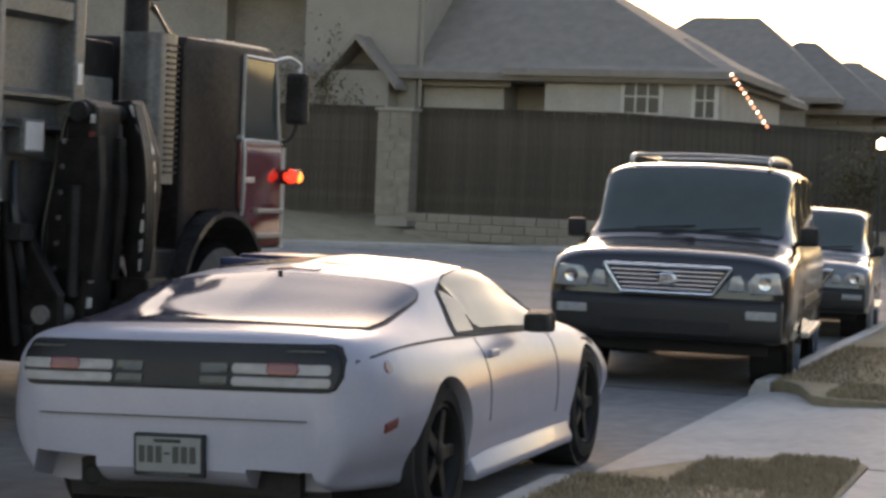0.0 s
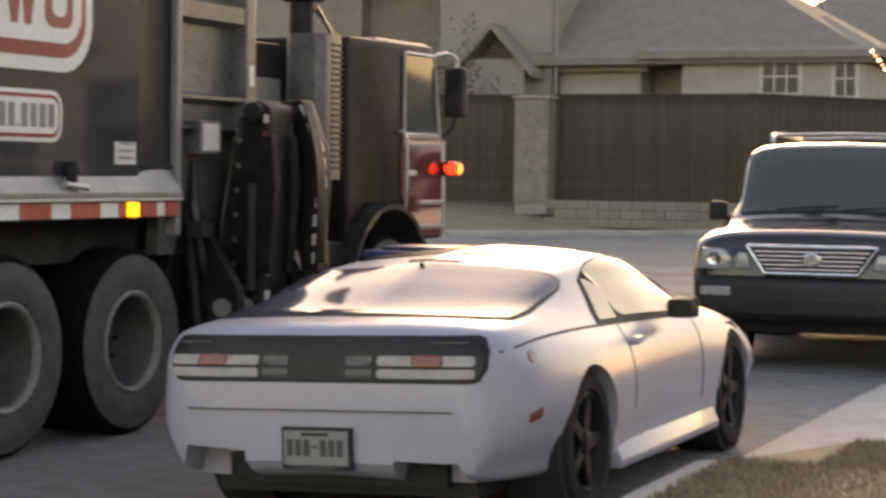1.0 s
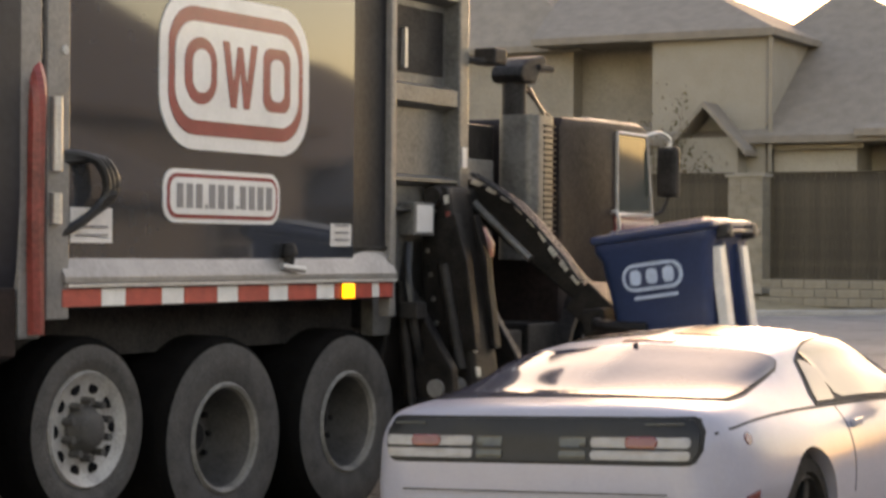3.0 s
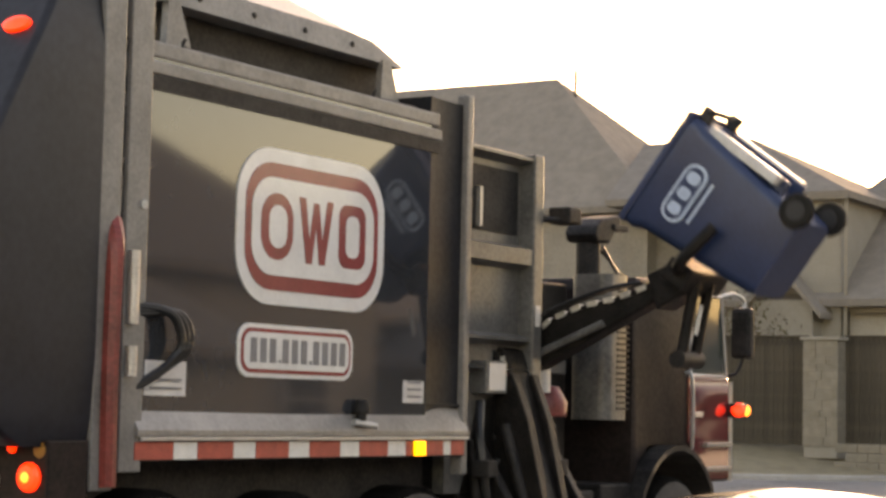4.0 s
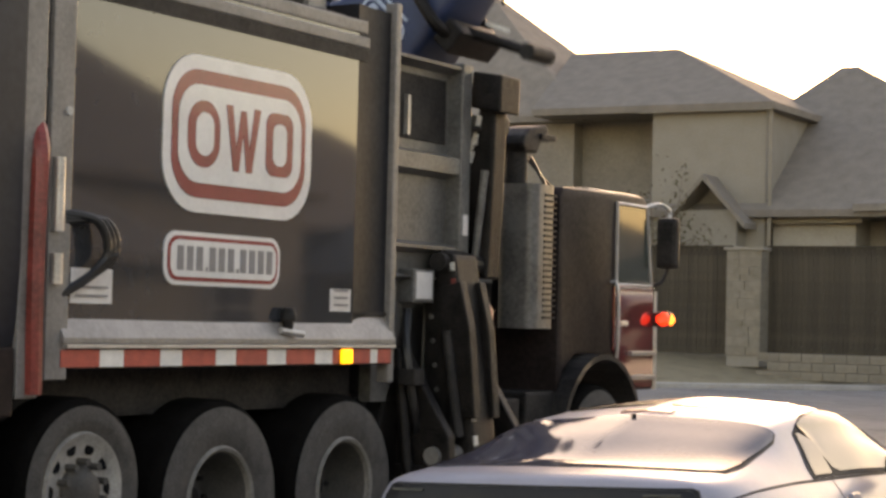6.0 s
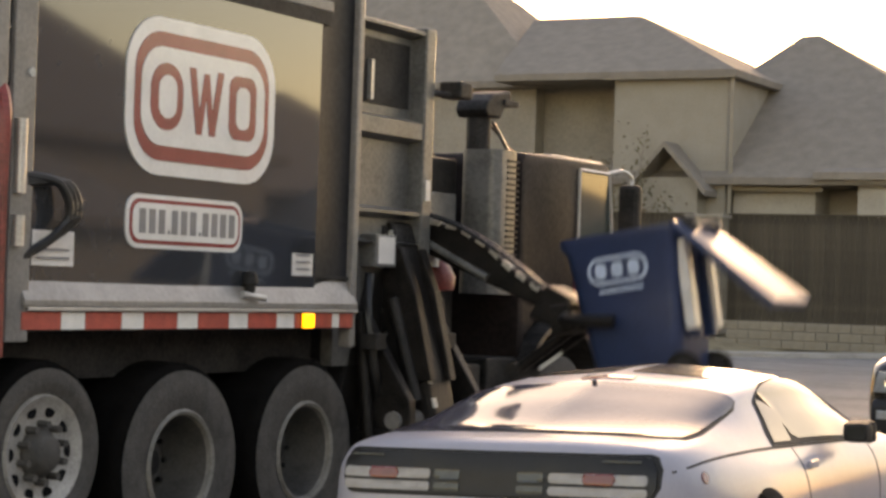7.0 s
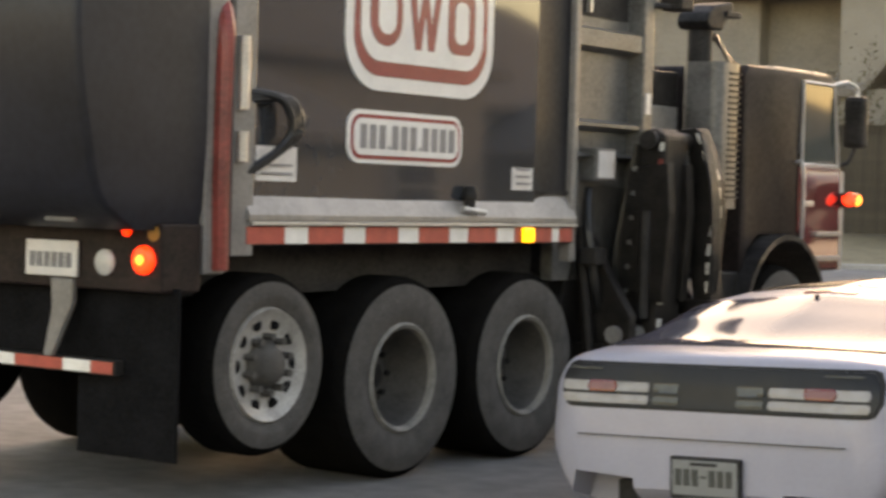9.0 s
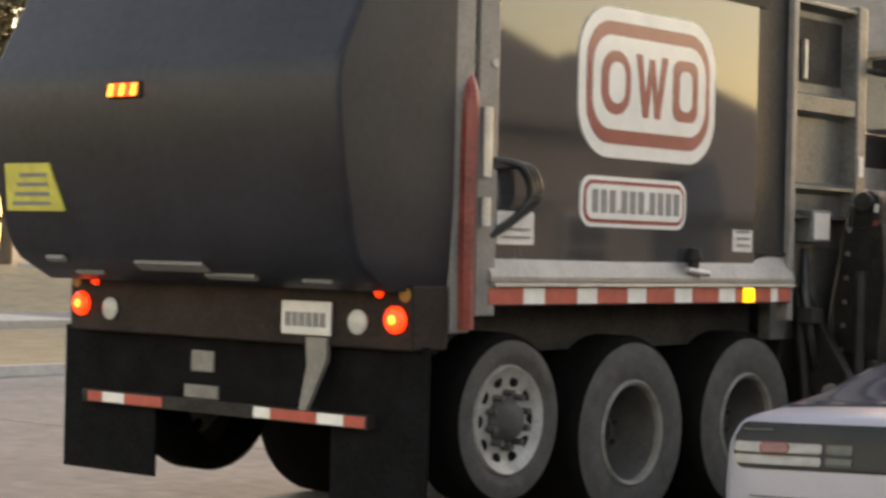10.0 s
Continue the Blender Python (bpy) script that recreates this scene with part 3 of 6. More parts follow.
for sx in (1, -1):
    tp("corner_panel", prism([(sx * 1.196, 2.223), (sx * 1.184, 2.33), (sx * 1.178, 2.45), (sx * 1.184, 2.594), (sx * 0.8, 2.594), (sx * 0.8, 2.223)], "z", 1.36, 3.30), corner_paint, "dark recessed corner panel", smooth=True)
container = tp("container", bowed(), body_paint, "dark glossy charcoal container panel", smooth=True)
for sx in (1, -1):
    f = lambda a, c: (sx * a, sx * c)
    tp("rear_post", box(*f(1.12, 1.235), -0.60, -0.455, 1.10, 3.42, 0.008), grey_post)
    tp("rear_post", box(*f(1.12, 1.225), -0.405, -0.25, 1.18, 3.40, 0.008), grey_post)
    tp("post_gap", box(*f(1.1, 1.19), -0.46, -0.40, 1.2, 3.38), frame_paint)
    tp("front_post", box(*f(1.14, 1.222), 2.595, 2.655, 1.12, 3.36, 0.01), grey_post, "pale steel edge strip")
    tp("top_band", box(*f(1.12, 1.21), -0.25, 2.3, 2.972, 3.047), frame_paint)
    tp("side_rail", box(*f(1.08, 1.215), -0.25, 2.32, 3.048, 3.113, 0.01), grey_post, "pale steel side rail")
    tp("rail_seam", box(*f(1.07, 1.19), -0.25, 2.3, 3.112, 3.128), frame_paint)
    tp("top_rail", box(*f(1.0, 1.212), -0.25, 2.3, 3.127, 3.207, 0.012), grey_post)
    tp("ledge", prism([(sx * 1.175, 1.52), (sx * 1.245, 1.375), (sx * 1.245, 1.345), (sx * 1.1, 1.345), (sx * 1.1, 1.52)], "y", -0.30, 2.63, 0.004), ledge_paint, "pale sloped steel ledge below the panel")
    tp("ledge_lip", box(*f(1.15, 1.20), -0.36, 2.6, 1.512, 1.53, 0.003), frame_paint)
    tp("sill_beam", box(*f(1.0, 1.225), -0.26, 2.62, 1.228, 1.34, 0.006), frame_paint)
    tp("sill_rim", box(*f(1.14, 1.25), -0.28, 2.63, 1.325, 1.342, 0.003), bright)
    if sx == 1:
        # red and white reflective tape along the sill
        y, k = -0.30, 0
        while y < 2.0:
            a0, a1 = y, min(y + (0.279 if k % 2 == 0 else 0.178), 2.05)
            tp("tape_strip", box(1.2255, 1.2285, a0 + 0.002, a1 - 0.002, 1.237, 1.318), tape_white if k % 2 else tape_red)
            y, k = (a1, k + 1)
        tp("tape_strip", box(1.2255, 1.2285, 2.18, 2.38, 1.237, 1.318), tape_red)
        tp("tape_strip", box(1.2255, 1.2285, 2.384, 2.46, 1.237, 1.318), tape_white)
        tp("tape_strip", box(1.2255, 1.2285, 2.464, 2.61, 1.237, 1.318), tape_red)
        tp("side_marker", box(1.2255, 1.245, 2.065, 2.175, 1.236, 1.318, 0.008), amber_lit, "lit amber side marker lamp")

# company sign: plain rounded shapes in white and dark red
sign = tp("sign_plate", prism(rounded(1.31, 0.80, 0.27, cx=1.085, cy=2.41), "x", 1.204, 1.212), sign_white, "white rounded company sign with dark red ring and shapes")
tp("sign_ring", prism(rounded(1.18, 0.65, 0.21, cx=1.085, cy=2.41), "x", 1.212, 1.216), sign_red, parent=sign)
tp("sign_field", prism(rounded(1.085, 0.50, 0.165, cx=1.085, cy=2.41), "x", 1.216, 1.22), sign_white, parent=sign)
b = prism(rounded(0.27, 0.34, 0.13, cx=0.75, cy=2.41), "x", 1.22, 1.223)
tp("sign_shape", b, sign_red, parent=sign)
tp("sign_shape", prism(rounded(0.15, 0.22, 0.07, cx=0.755, cy=2.41), "x", 1.223, 1.225), sign_white, parent=sign)
tp("sign_shape", prism([(0.935, 2.58), (0.99, 2.58), (1.03, 2.36), (1.065, 2.56), (1.11, 2.56), (1.145, 2.36), (1.185, 2.58), (1.24, 2.58), (1.17, 2.24), (1.12, 2.24), (1.0875, 2.44), (1.055, 2.24), (1.005, 2.24)], "x", 1.2185, 1.2235), sign_red, parent=sign)
tp("sign_shape", prism(rounded(0.25, 0.34, 0.07, cx=1.42, cy=2.41), "x", 1.22, 1.223), sign_red, parent=sign)
tp("sign_shape", prism(rounded(0.125, 0.225, 0.05, cx=1.42, cy=2.41), "x", 1.223, 1.225), sign_white, parent=sign)
number = tp("number_plate_sign", prism(rounded(1.0, 0.27, 0.09, cx=0.965, cy=1.775), "x", 1.204, 1.212), sign_white, "white rounded plate with dark red rim and grey bars")
tp("plate_ring", prism(rounded(0.95, 0.225, 0.075, cx=0.965, cy=1.775), "x", 1.212, 1.216), sign_red, parent=number)
tp("plate_field", prism(rounded(0.91, 0.185, 0.06, cx=0.965, cy=1.775), "x", 1.216, 1.219), sign_white, parent=number)
x = 0.56
for k in range(12):
    if k in (3, 7):
        tp("plate_bar", box(1.219, 1.222, x, x + 0.016, 1.715, 1.735), grey_ink, parent=number)
        x += 0.03
    else:
        tp("plate_bar", box(1.219, 1.222, x, x + 0.052, 1.715, 1.838, 0.0012), grey_ink, parent=number)
        x += 0.079
for y0, y1, z0, z1, n in ((-0.22, 0.08, 1.535, 1.70, 2), (1.98, 2.19, 1.53, 1.655, 3)):
    s = tp("sticker", box(1.206, 1.19, y0, y1, z0, z1), sticker, "white printed sticker")
    for k in range(n):
        tp("print_line", box(1.212, 1.2145, y0 + 0.03, y1 - 0.04, z0 + 0.03 + 0.04 * k, z0 + 0.042 + 0.04 * k), grey_ink, parent=s)
# valve on the ledge, hoses behind the rear post
v = tp("valve", lathe([(0.02, 0), (0.03, 0.02), (0.03, 0.05), (0.045, 0.055), (0.045, 0.08), (0.03, 0.12), (0.001, 0.125)], Matrix.Translation((1.24, 1.52, 1.42)), 14), frame_paint, "dark valve on the ledge", smooth=True)
tp("valve_lever", rod((1.24, 1.45, 1.42), (1.27, 1.62, 1.40), 0.018), bright, parent=v)
for k in range(3):
    tp("hose", tube([(1.2, -0.30, 1.95 - 0.02 * k), (1.27, -0.12 + 0.03 * k, 1.92), (1.29, -0.06 + 0.03 * k, 1.78), (1.25, -0.14, 1.66), (1.2, -0.31, 1.56)], 0.022), hose_rubber, smooth=True)
for z0, z1 in ((1.62, 1.76), (1.86, 2.2)):
    tp("lift_cylinder", rod((1.24, -0.36, z0), (1.24, -0.36, z1), 0.03), bright, smooth=True)
tp("red_pipe", tube([(1.245, -0.50, 1.12), (1.255, -0.515, 1.5), (1.255, -0.51, 2.0), (1.25, -0.50, 2.22), (1.2, -0.47, 2.33)], 0.042), red_paint, "red painted tailgate support", smooth=True)
tp("reflector", lathe([(0.022, 0), (0.022, 0.01)], Matrix.Translation((1.225, -0.29, 2.42)) @ pose(0, 0, 0, 0, 90, 0), 12), clear_lens)

# top: sloped cover plates
cb = bmesh.new()
rings = []
for y, k in ((0.05, 1.0), (1.72, 1.0), (1.93, 0.86), (2.22, 0.30)):
    half = [(1.0, 3.47), (0.985, 3.60 if k > 0.5 else 3.52), (0.40, 3.90), (-0.40, 3.90), (-0.985, 3.60 if k > 0.5 else 3.52), (-1.0, 3.47)]
    rings.append([cb.verts.new((x, y, 3.47 + (z - 3.47) * k)) for x, z in half])
for p, q in zip(rings, rings[1:]):
    for i in range(6):
        j = (i + 1) % 6
        cb.faces.new((p[i], p[j], q[j], q[i]))
cb.faces.new(rings[0])
cb.faces.new(rings[-1])
cover = tp("hopper_cover", cb, grey_post, "pale steel top cover with a dark gap beneath")
tp("cover_skirt", box(-0.86, 0.86, 0.0, 2.18, 3.185, 3.468), frame_paint)
for y in (0.16, 2.05):
    tp("cover_bracket", prism([(y - 0.08, 3.208), (y + 0.14, 3.208), (y + 0.02, 3.49), (y - 0.06, 3.49)], "x", 0.97, 1.01), grey_post)
for y in (0.35, 0.8, 1.25, 1.7):
    tp("bolt", lathe([(0.016, 0), (0.016, 0.008), (0.001, 0.012)], Matrix.Translation((0.993, y, 3.53)) @ pose(0, 0, 0, 0, 84, 0), 8), frame_paint)
for y in (0.25, 1.9):
    tp("grab_rail", tube([(1.16, y - 0.2, 3.26), (1.16, y - 0.19, 3.215), (1.17, y + 0.15, 3.215), (1.17, y + 0.2, 3.212)], 0.010, 6), frame_paint)

# tailgate with rounded corners
tb = bmesh.new()
rings = []
for z, yb, w in ((1.30, -1.03, 1.20), (1.35, -1.12, 1.21), (1.41, -1.22, 1.22), (1.47, -1.27, 1.225), (1.56, -1.31, 1.23), (1.70, -1.35, 1.24), (1.86, -1.388, 1.24), (2.0, -1.412, 1.24), (2.15, -1.428, 1.24), (2.27, -1.43, 1.24), (2.365, -1.415, 1.24), (2.378, -1.408, 1.24), (2.62, -1.285, 1.24), (2.9, -1.14, 1.24), (3.15, -1.0, 1.23), (3.36, -0.87, 1.20)):
    ring = []
    r = 0.035
    for k in range(11):
        a = radians(90 * k / 10)
        ring.append((w - r + r * math.cos(a), yb + r - r * math.sin(a)))
    ring = [(w, -0.60)] + ring
    full = ring + [(-x - 0.05, y) for x, y in ring[::-1]]
    rings.append([tb.verts.new((x, y, z)) for x, y in full])
for p, q in zip(rings, rings[1:]):
    for i in range(len(p)):
        j = (i + 1) % len(p)
        tb.faces.new((p[i], p[j], q[j], q[i]))
tb.faces.new(rings[0])
tb.faces.new(rings[-1])
tailgate = tp("tailgate", tb, tail_paint, "dark charcoal rounded tailgate", smooth=True)
lampbox = tp("high_brake_lamp", box(-0.31, -0.06, -1.445, -1.38, 2.205, 2.295, 0.02), frame_paint, parent=tailgate)
for k in range(5):
    tp("led", prism([(-0.295 + 0.042 * k, 2.22), (-0.262 + 0.042 * k, 2.22), (-0.248 + 0.042 * k, 2.28), (-0.281 + 0.042 * k, 2.28)], "y", -1.457, -1.445), red_lit if k % 2 else orange_lit, parent=lampbox)
tp("upper_tail_lamp", lathe([(0.07, 0), (0.065, 0.02), (0.03, 0.035), (0.001, 0.038)], Matrix.Translation((1.08, -1.0, 3.15)) @ pose(0, 0, 0, 60) @ Matrix.Diagonal((1.2, 0.6, 1, 1)), 20), red_lit, "lit red upper tail lamp", parent=tailgate, smooth=True)
ys = tp("warning_sticker", prism([(-1.16, 0.25), (-0.80, 0.25), (-0.73, 0.0), (-1.2, 0.0)], "y", -0.006, 0.006, m=Matrix.Translation((0, -1.345, 1.655)) @ pose(0, 0, 0, 13)), yellow_sticker, "yellow warning sticker with dark print", parent=tailgate)
for k in range(4):
    tp("print_line", box(-1.14 + 0.03 * k, -0.83, -0.01, -0.007, 0.03 + 0.05 * k, 0.05 + 0.05 * k, m=Matrix.Translation((0, -1.345, 1.655)) @ pose(0, 0, 0, 13)), grey_ink, parent=ys)
for x0, x1, z0, z1 in ((-0.33, 0.17, 1.37, 1.44), (0.1, 0.45, 1.335, 1.375), (-1.0, -0.86, 1.40, 1.435), (-0.9, -0.68, 1.335, 1.36), (0.75, 0.94, 1.335, 1.35)):
    tp("scuffed_plate", box(x0, x1, -0.012, 0.012, 0, z1 - z0, 0.004, m=Matrix.Translation((0, -1.105 - 1.75 * (z0 - 1.335), z0)) @ pose(0, 0, 0, 58)), grey_post, parent=tailgate)
# rear light beam, plate and underride bar
beam = tp("light_beam", box(-1.24, 1.24, -0.88, -0.62, 1.02, 1.33, 0.012), beam_paint, "dark lamp beam below the tailgate")
for sx in (1, -1):
    lamp = tp("tail_lamp", lathe([(0.065, 0), (0.065, 0.015), (0.05, 0.03), (0.001, 0.036)], Matrix.Translation((sx * 1.14, -0.88, 1.165)) @ pose(0, 0, 0, 90), 20), red_lit, "lit round red tail lamp", parent=beam, smooth=True)
    tp("lamp_core", lathe([(0.024, 0.034), (0.018, 0.042), (0.001, 0.044)], Matrix.Translation((sx * 1.14, -0.88, 1.165)) @ pose(0, 0, 0, 90), 16), orange_lit, parent=lamp)
    tp("reverse_lamp", lathe([(0.06, 0), (0.06, 0.012), (0.045, 0.024), (0.001, 0.028)], Matrix.Translation((sx * 0.90, -0.88, 1.145)) @ pose(0, 0, 0, 90), 20), clear_lens, parent=beam, smooth=True)
    tp("marker_lamp", lathe([(0.025, 0), (0.02, 0.015), (0.001, 0.018)], Matrix.Translation((sx * 1.03, -0.88, 1.29)) @ pose(0, 0, 0, 90), 10), red_lit, parent=beam)
    tp("amber_reflector", lathe([(0.04, 0), (0.035, 0.012), (0.001, 0.014)], Matrix.Translation((sx * 1.19, -0.87, 1.285)) @ pose(0, 0, 0, 90), 14), mat("amber_lens_unlit", (0.35, 0.16, 0.03), 0.3), parent=beam)
    x0, x1 = (0.66, 1.28) if sx == 1 else (-1.37, -0.62)
    tp("mudflap", box(x0, x1, -0.80, -0.785, 0.26, 1.04, 0.004), flap_rubber, "black rubber mudflap")
tpl = tp("plate", box(0.40, 0.735, -0.90, -0.885, 1.07, 1.235, 0.006), sticker, "pale number plate with grey bars", parent=beam)
for k in range(6):
    tp("plate_bar", box(0.43 + 0.047 * k, 0.465 + 0.047 * k, -0.904, -0.90, 1.11, 1.18), grey_ink, parent=tpl)
tp("plate_hook", prism([(0.53, 0.70), (0.58, 0.70), (0.71, 0.95), (0.71, 1.06), (0.57, 1.06), (0.58, 0.92)], "y", -0.90, -0.87, 0.004), grey_post, "scuffed pale steel hook")
tp("chassis_plate", box(-0.62, 0.66, -0.80, -0.78, 0.70, 1.03), flap_rubber)
ub = tp("underride_bar", box(-1.15, 0.95, -0.86, -0.80, 0.63, 0.70, 0.006), frame_paint, "dark underride bar with red and white tape")
for x0, x1, m in ((-1.1, -0.98, tape_red), (-0.98, -0.80, tape_white), (-0.80, -0.50, tape_red), (0.18, 0.30, tape_white), (0.30, 0.62, tape_red), (0.62, 0.80, tape_white), (0.80, 0.94, tape_red)):
    tp("tape_strip", box(x0 + 0.002, x1 - 0.002, -0.8635, -0.8605, 0.638, 0.692), m, parent=ub)
for x0, x1, z0, z1 in ((-0.34, -0.17, 0.84, 0.95), (-0.39, -0.13, 0.70, 0.77)):
    tp("emblem_plate", box(x0, x1, -0.81, -0.803, z0, z1, 0.008), grey_post)

# chassis
for sx in (1, -1):
    tp("chassis_rail", box(sx * 0.38, sx * 0.48, -0.75, 6.3, 0.72, 0.98, 0.01), frame_paint)
tp("underbody", box(-0.95, 0.95, -0.5, 2.6, 0.98, 1.24), frame_paint)
tp("belly_tank", lathe([(0.001, 0), (0.26, 0.02), (0.27, 0.06), (0.27, 0.8), (0.26, 0.84), (0.001, 0.86)], Matrix.Translation((0.62, 4.3, 0.66)) @ pose(0, 0, 0, -90), 24), hopper_paint, "grey steel tank", smooth=True)
tp("step_box", box(0.55, 1.12, 4.55, 5.0, 0.62, 1.02, 0.02), frame_paint)
tp("bumper", box(-1.2, 1.2, 6.45, 6.72, 0.45, 0.85, 0.03), bright, "bright steel front bumper")


def dual_wheel(name, r, w, rim_r, front):
    """A truck wheel whose outer face looks to +x. front: a domed hub and holes; else a deep dish."""
    wheel = part(name, lathe([(rim_r, -w), (r - 0.05, -w), (r - 0.012, -w + 0.035), (r, -w + 0.07), (r, -0.07), (r - 0.012, -0.035), (r - 0.04, -0.012)], pose(0, 0, 0, 0, 90, 0), 44, caps=False), shaded_tread, truck, "worn black truck tyre with shade painted into the tread", smooth=True)
    part("sidewall", lathe([(r - 0.04, -0.012), (r - 0.10, 0.006), (rim_r + 0.05, 0.0), (rim_r + 0.012, -0.02), (rim_r, -0.06)], pose(0, 0, 0, 0, 90, 0), 44, caps=False), rubber_dusty, wheel, smooth=True)
    if front:
        part("rim", lathe([(rim_r + 0.01, -0.03), (rim_r, -0.005), (rim_r - 0.015, -0.015), (rim_r - 0.03, -0.03), (0.165, -0.052), (0.10, -0.055), (0.001, -0.055)], pose(0, 0, 0, 0, 90, 0), 40, caps=False), rim_alloy, wheel, "bright aluminium wheel", smooth=True)
        part("hub", lathe([(0.125, -0.055), (0.12, -0.035), (0.10, -0.02), (0.088, 0.015), (0.065, 0.03), (0.001, 0.032)], pose(0, 0, 0, 0, 90, 0), 24, caps=False), dish_steel, wheel, "dull grey wheel hub", smooth=True)
        for k in range(10):
            a = 2 * math.pi * k / 10
            y, z = 0.215 * math.cos(a), 0.205 * math.sin(a)
            # near-black disc on the uncut rim paints the shade of a hand hole
            part("rim_hole_shade", lathe([(0.033, 0), (0.033, 0.012), (0.001, 0.013)], Matrix.Translation((-0.049, y, z)) @ pose(0, 0, 0, 0, 90, 0), 12), flap_rubber, wheel)
            a += 0.3
            y, z = 0.137 * math.cos(a), 0.137 * math.sin(a)
            part("lug_nut", rod((-0.05, y, z), (0.012, y, z), 0.019, 6), dish_steel, wheel)
    else:
        part("rim", lathe([(rim_r + 0.01, -0.03), (rim_r, -0.012), (rim_r - 0.012, -0.03), (rim_r - 0.022, -0.10), (rim_r - 0.04, -0.22), (0.20, -0.27), (0.12, -0.28), (0.11, -0.22), (0.07, -0.205), (0.001, -0.20)], pose(0, 0, 0, 0, 90, 0), 40, caps=False), dish_steel, wheel, "dusty deep-dished steel wheel", smooth=True)
        part("rim_ring", lathe([(rim_r + 0.022, -0.012), (rim_r + 0.008, 0.004), (rim_r - 0.008, -0.006), (rim_r - 0.013, -0.035)], pose(0, 0, 0, 0, 90, 0), 40, caps=False), ring_steel, wheel, "pale scuffed rim edge", smooth=True)
        for k in range(10):
            a = 2 * math.pi * k / 10
            y, z = 0.17 * math.cos(a), 0.17 * math.sin(a)
            part("lug_nut", rod((-0.28, y, z), (-0.235, y, z), 0.016, 6), frame_paint, wheel)
    return wheel


WHEELS = []
for y, r, z, front in ((-0.06, 0.44, 0.655, True), (1.02, 0.53, 0.53, False), (2.20, 0.53, 0.53, False), (5.55, 0.53, 0.53, True)):
    for sx in (1, -1):
        w = dual_wheel("wheel", r, 0.32 if front else 0.60, 0.27, front)
        base = pose(sx * 1.20, y, z, 0, 0, 0 if sx == 1 else 180)
        w.matrix_basis = base
        WHEELS.append((w, (sx * 1.20, y, z), r, sx, z - r < 0.1))
    tp("axle", rod((-1.0, y, z), (1.0, y, z), 0.07), frame_paint)

# hopper section ahead of the container
for sx in (1, -1):
    f = lambda a, c: (sx * a, sx * c)
    tp("hopper_wall", box(*f(0.98, 1.06), 2.66, 3.62, 1.0, 3.08), hopper_paint, "grey steel hopper side")
    tp("hopper_post", box(*f(1.02, 1.17), 3.50, 3.62, 1.0, 3.12, 0.012), hopper_paint)
    for z0, z1 in ((3.04, 3.12), (2.38, 2.54), (1.90, 1.98), (1.72, 1.78)):
        tp("hopper_rib", prism([(sx * 1.05, z0), (sx * 1.16, z0 + 0.03), (sx * 1.16, z1 - 0.03), (sx * 1.05, z1)], "y", 2.66, 3.5), hopper_paint)
    tp("grey_box", box(*f(1.05, 1.168), 2.95, 3.2, 1.60, 1.80, 0.008), hopper_paint)
    tp("hopper_sticker", box(*f(1.169, 1.173), 2.98, 3.17, 1.62, 1.785), sticker, "pale printed sticker")
tp("hopper_front", box(-1.05, 1.05, 3.58, 3.66, 1.0, 3.06), frame_paint)
# no hole is cut: a dark sheet on the wall gives the opening's shade
tp("hopper_opening_shade", box(1.055, 1.07, 2.72, 3.46, 2.6, 3.0), frame_paint, "dark sheet painted as the shade inside the hopper opening")
tp("opening_bar", box(1.07, 1.1, 2.95, 2.98, 2.62, 2.86), bright)
cam_arm = tp("camera_bracket", tube([(1.15, 3.62, 2.72), (1.2, 3.75, 2.72), (1.2, 3.95, 2.74)], 0.02), frame_paint, "dark work lamp on a bracket")
tp("work_lamp", box(1.12, 1.28, 3.76, 3.93, 2.70, 2.81, 0.02), frame_paint, parent=cam_arm)
tp("white_marker", box(1.171, 1.176, 3.53, 3.59, 2.03, 2.16), sticker)

# engine bay behind the cab, stack and cab
tp("engine_cover", prism([(3.75, 1.05), (3.75, 2.25), (3.95, 2.36), (4.52, 2.36), (4.52, 1.05)], "x", -0.9, 0.86, 0.02), arm_paint, "dark engine cover behind the cab")
tp("engine_panel", box(0.86, 0.90, 3.95, 4.45, 1.75, 2.12, 0.01), hopper_paint)
stack = tp("stack_shield", prism(rounded(0.30, 0.34, 0.08, cx=0.98, cy=4.77), "z", 1.45, 2.44), hopper_paint, "grey perforated upright exhaust shield", smooth=True)
for k in range(22):
    tp("louvre", box(1.12, 1.138, 4.74, 4.92, 1.52 + 0.04 * k, 1.535 + 0.04 * k), frame_paint, parent=stack)
tp("intake_pipe", rod((0.92, 4.70, 2.40), (0.92, 4.70, 2.70), 0.085, 18), frame_paint, smooth=True)
tp("intake_cowl", prism([(4.61, 2.66), (4.57, 2.71), (4.60, 2.77), (4.70, 2.83), (4.93, 2.87), (4.97, 2.82), (4.88, 2.76), (4.80, 2.66)], "x", 0.80, 1.04, 0.02), frame_paint, "dark hooded air intake")
tp("intake_brace", rod((0.98, 4.80, 2.64), (0.98, 5.12, 2.40), 0.014, 8), hopper_paint)
tp("cowl_lip", box(0.9, 1.06, 4.82, 5.04, 2.76, 2.80, 0.01), frame_paint)
tp("stay_wire", rod((0.92, 4.8, 2.66), (0.92, 5.25, 2.46), 0.01, 6), frame_paint)
tp("air_tank", rod((1.02, 3.86, 1.62), (1.02, 3.86, 1.88), 0.075, 16), extinguisher, "pale upright canister", smooth=True)
tp("canister_cap", rod((1.02, 3.86, 1.88), (1.02, 3.86, 1.96), 0.045, 12), bright)
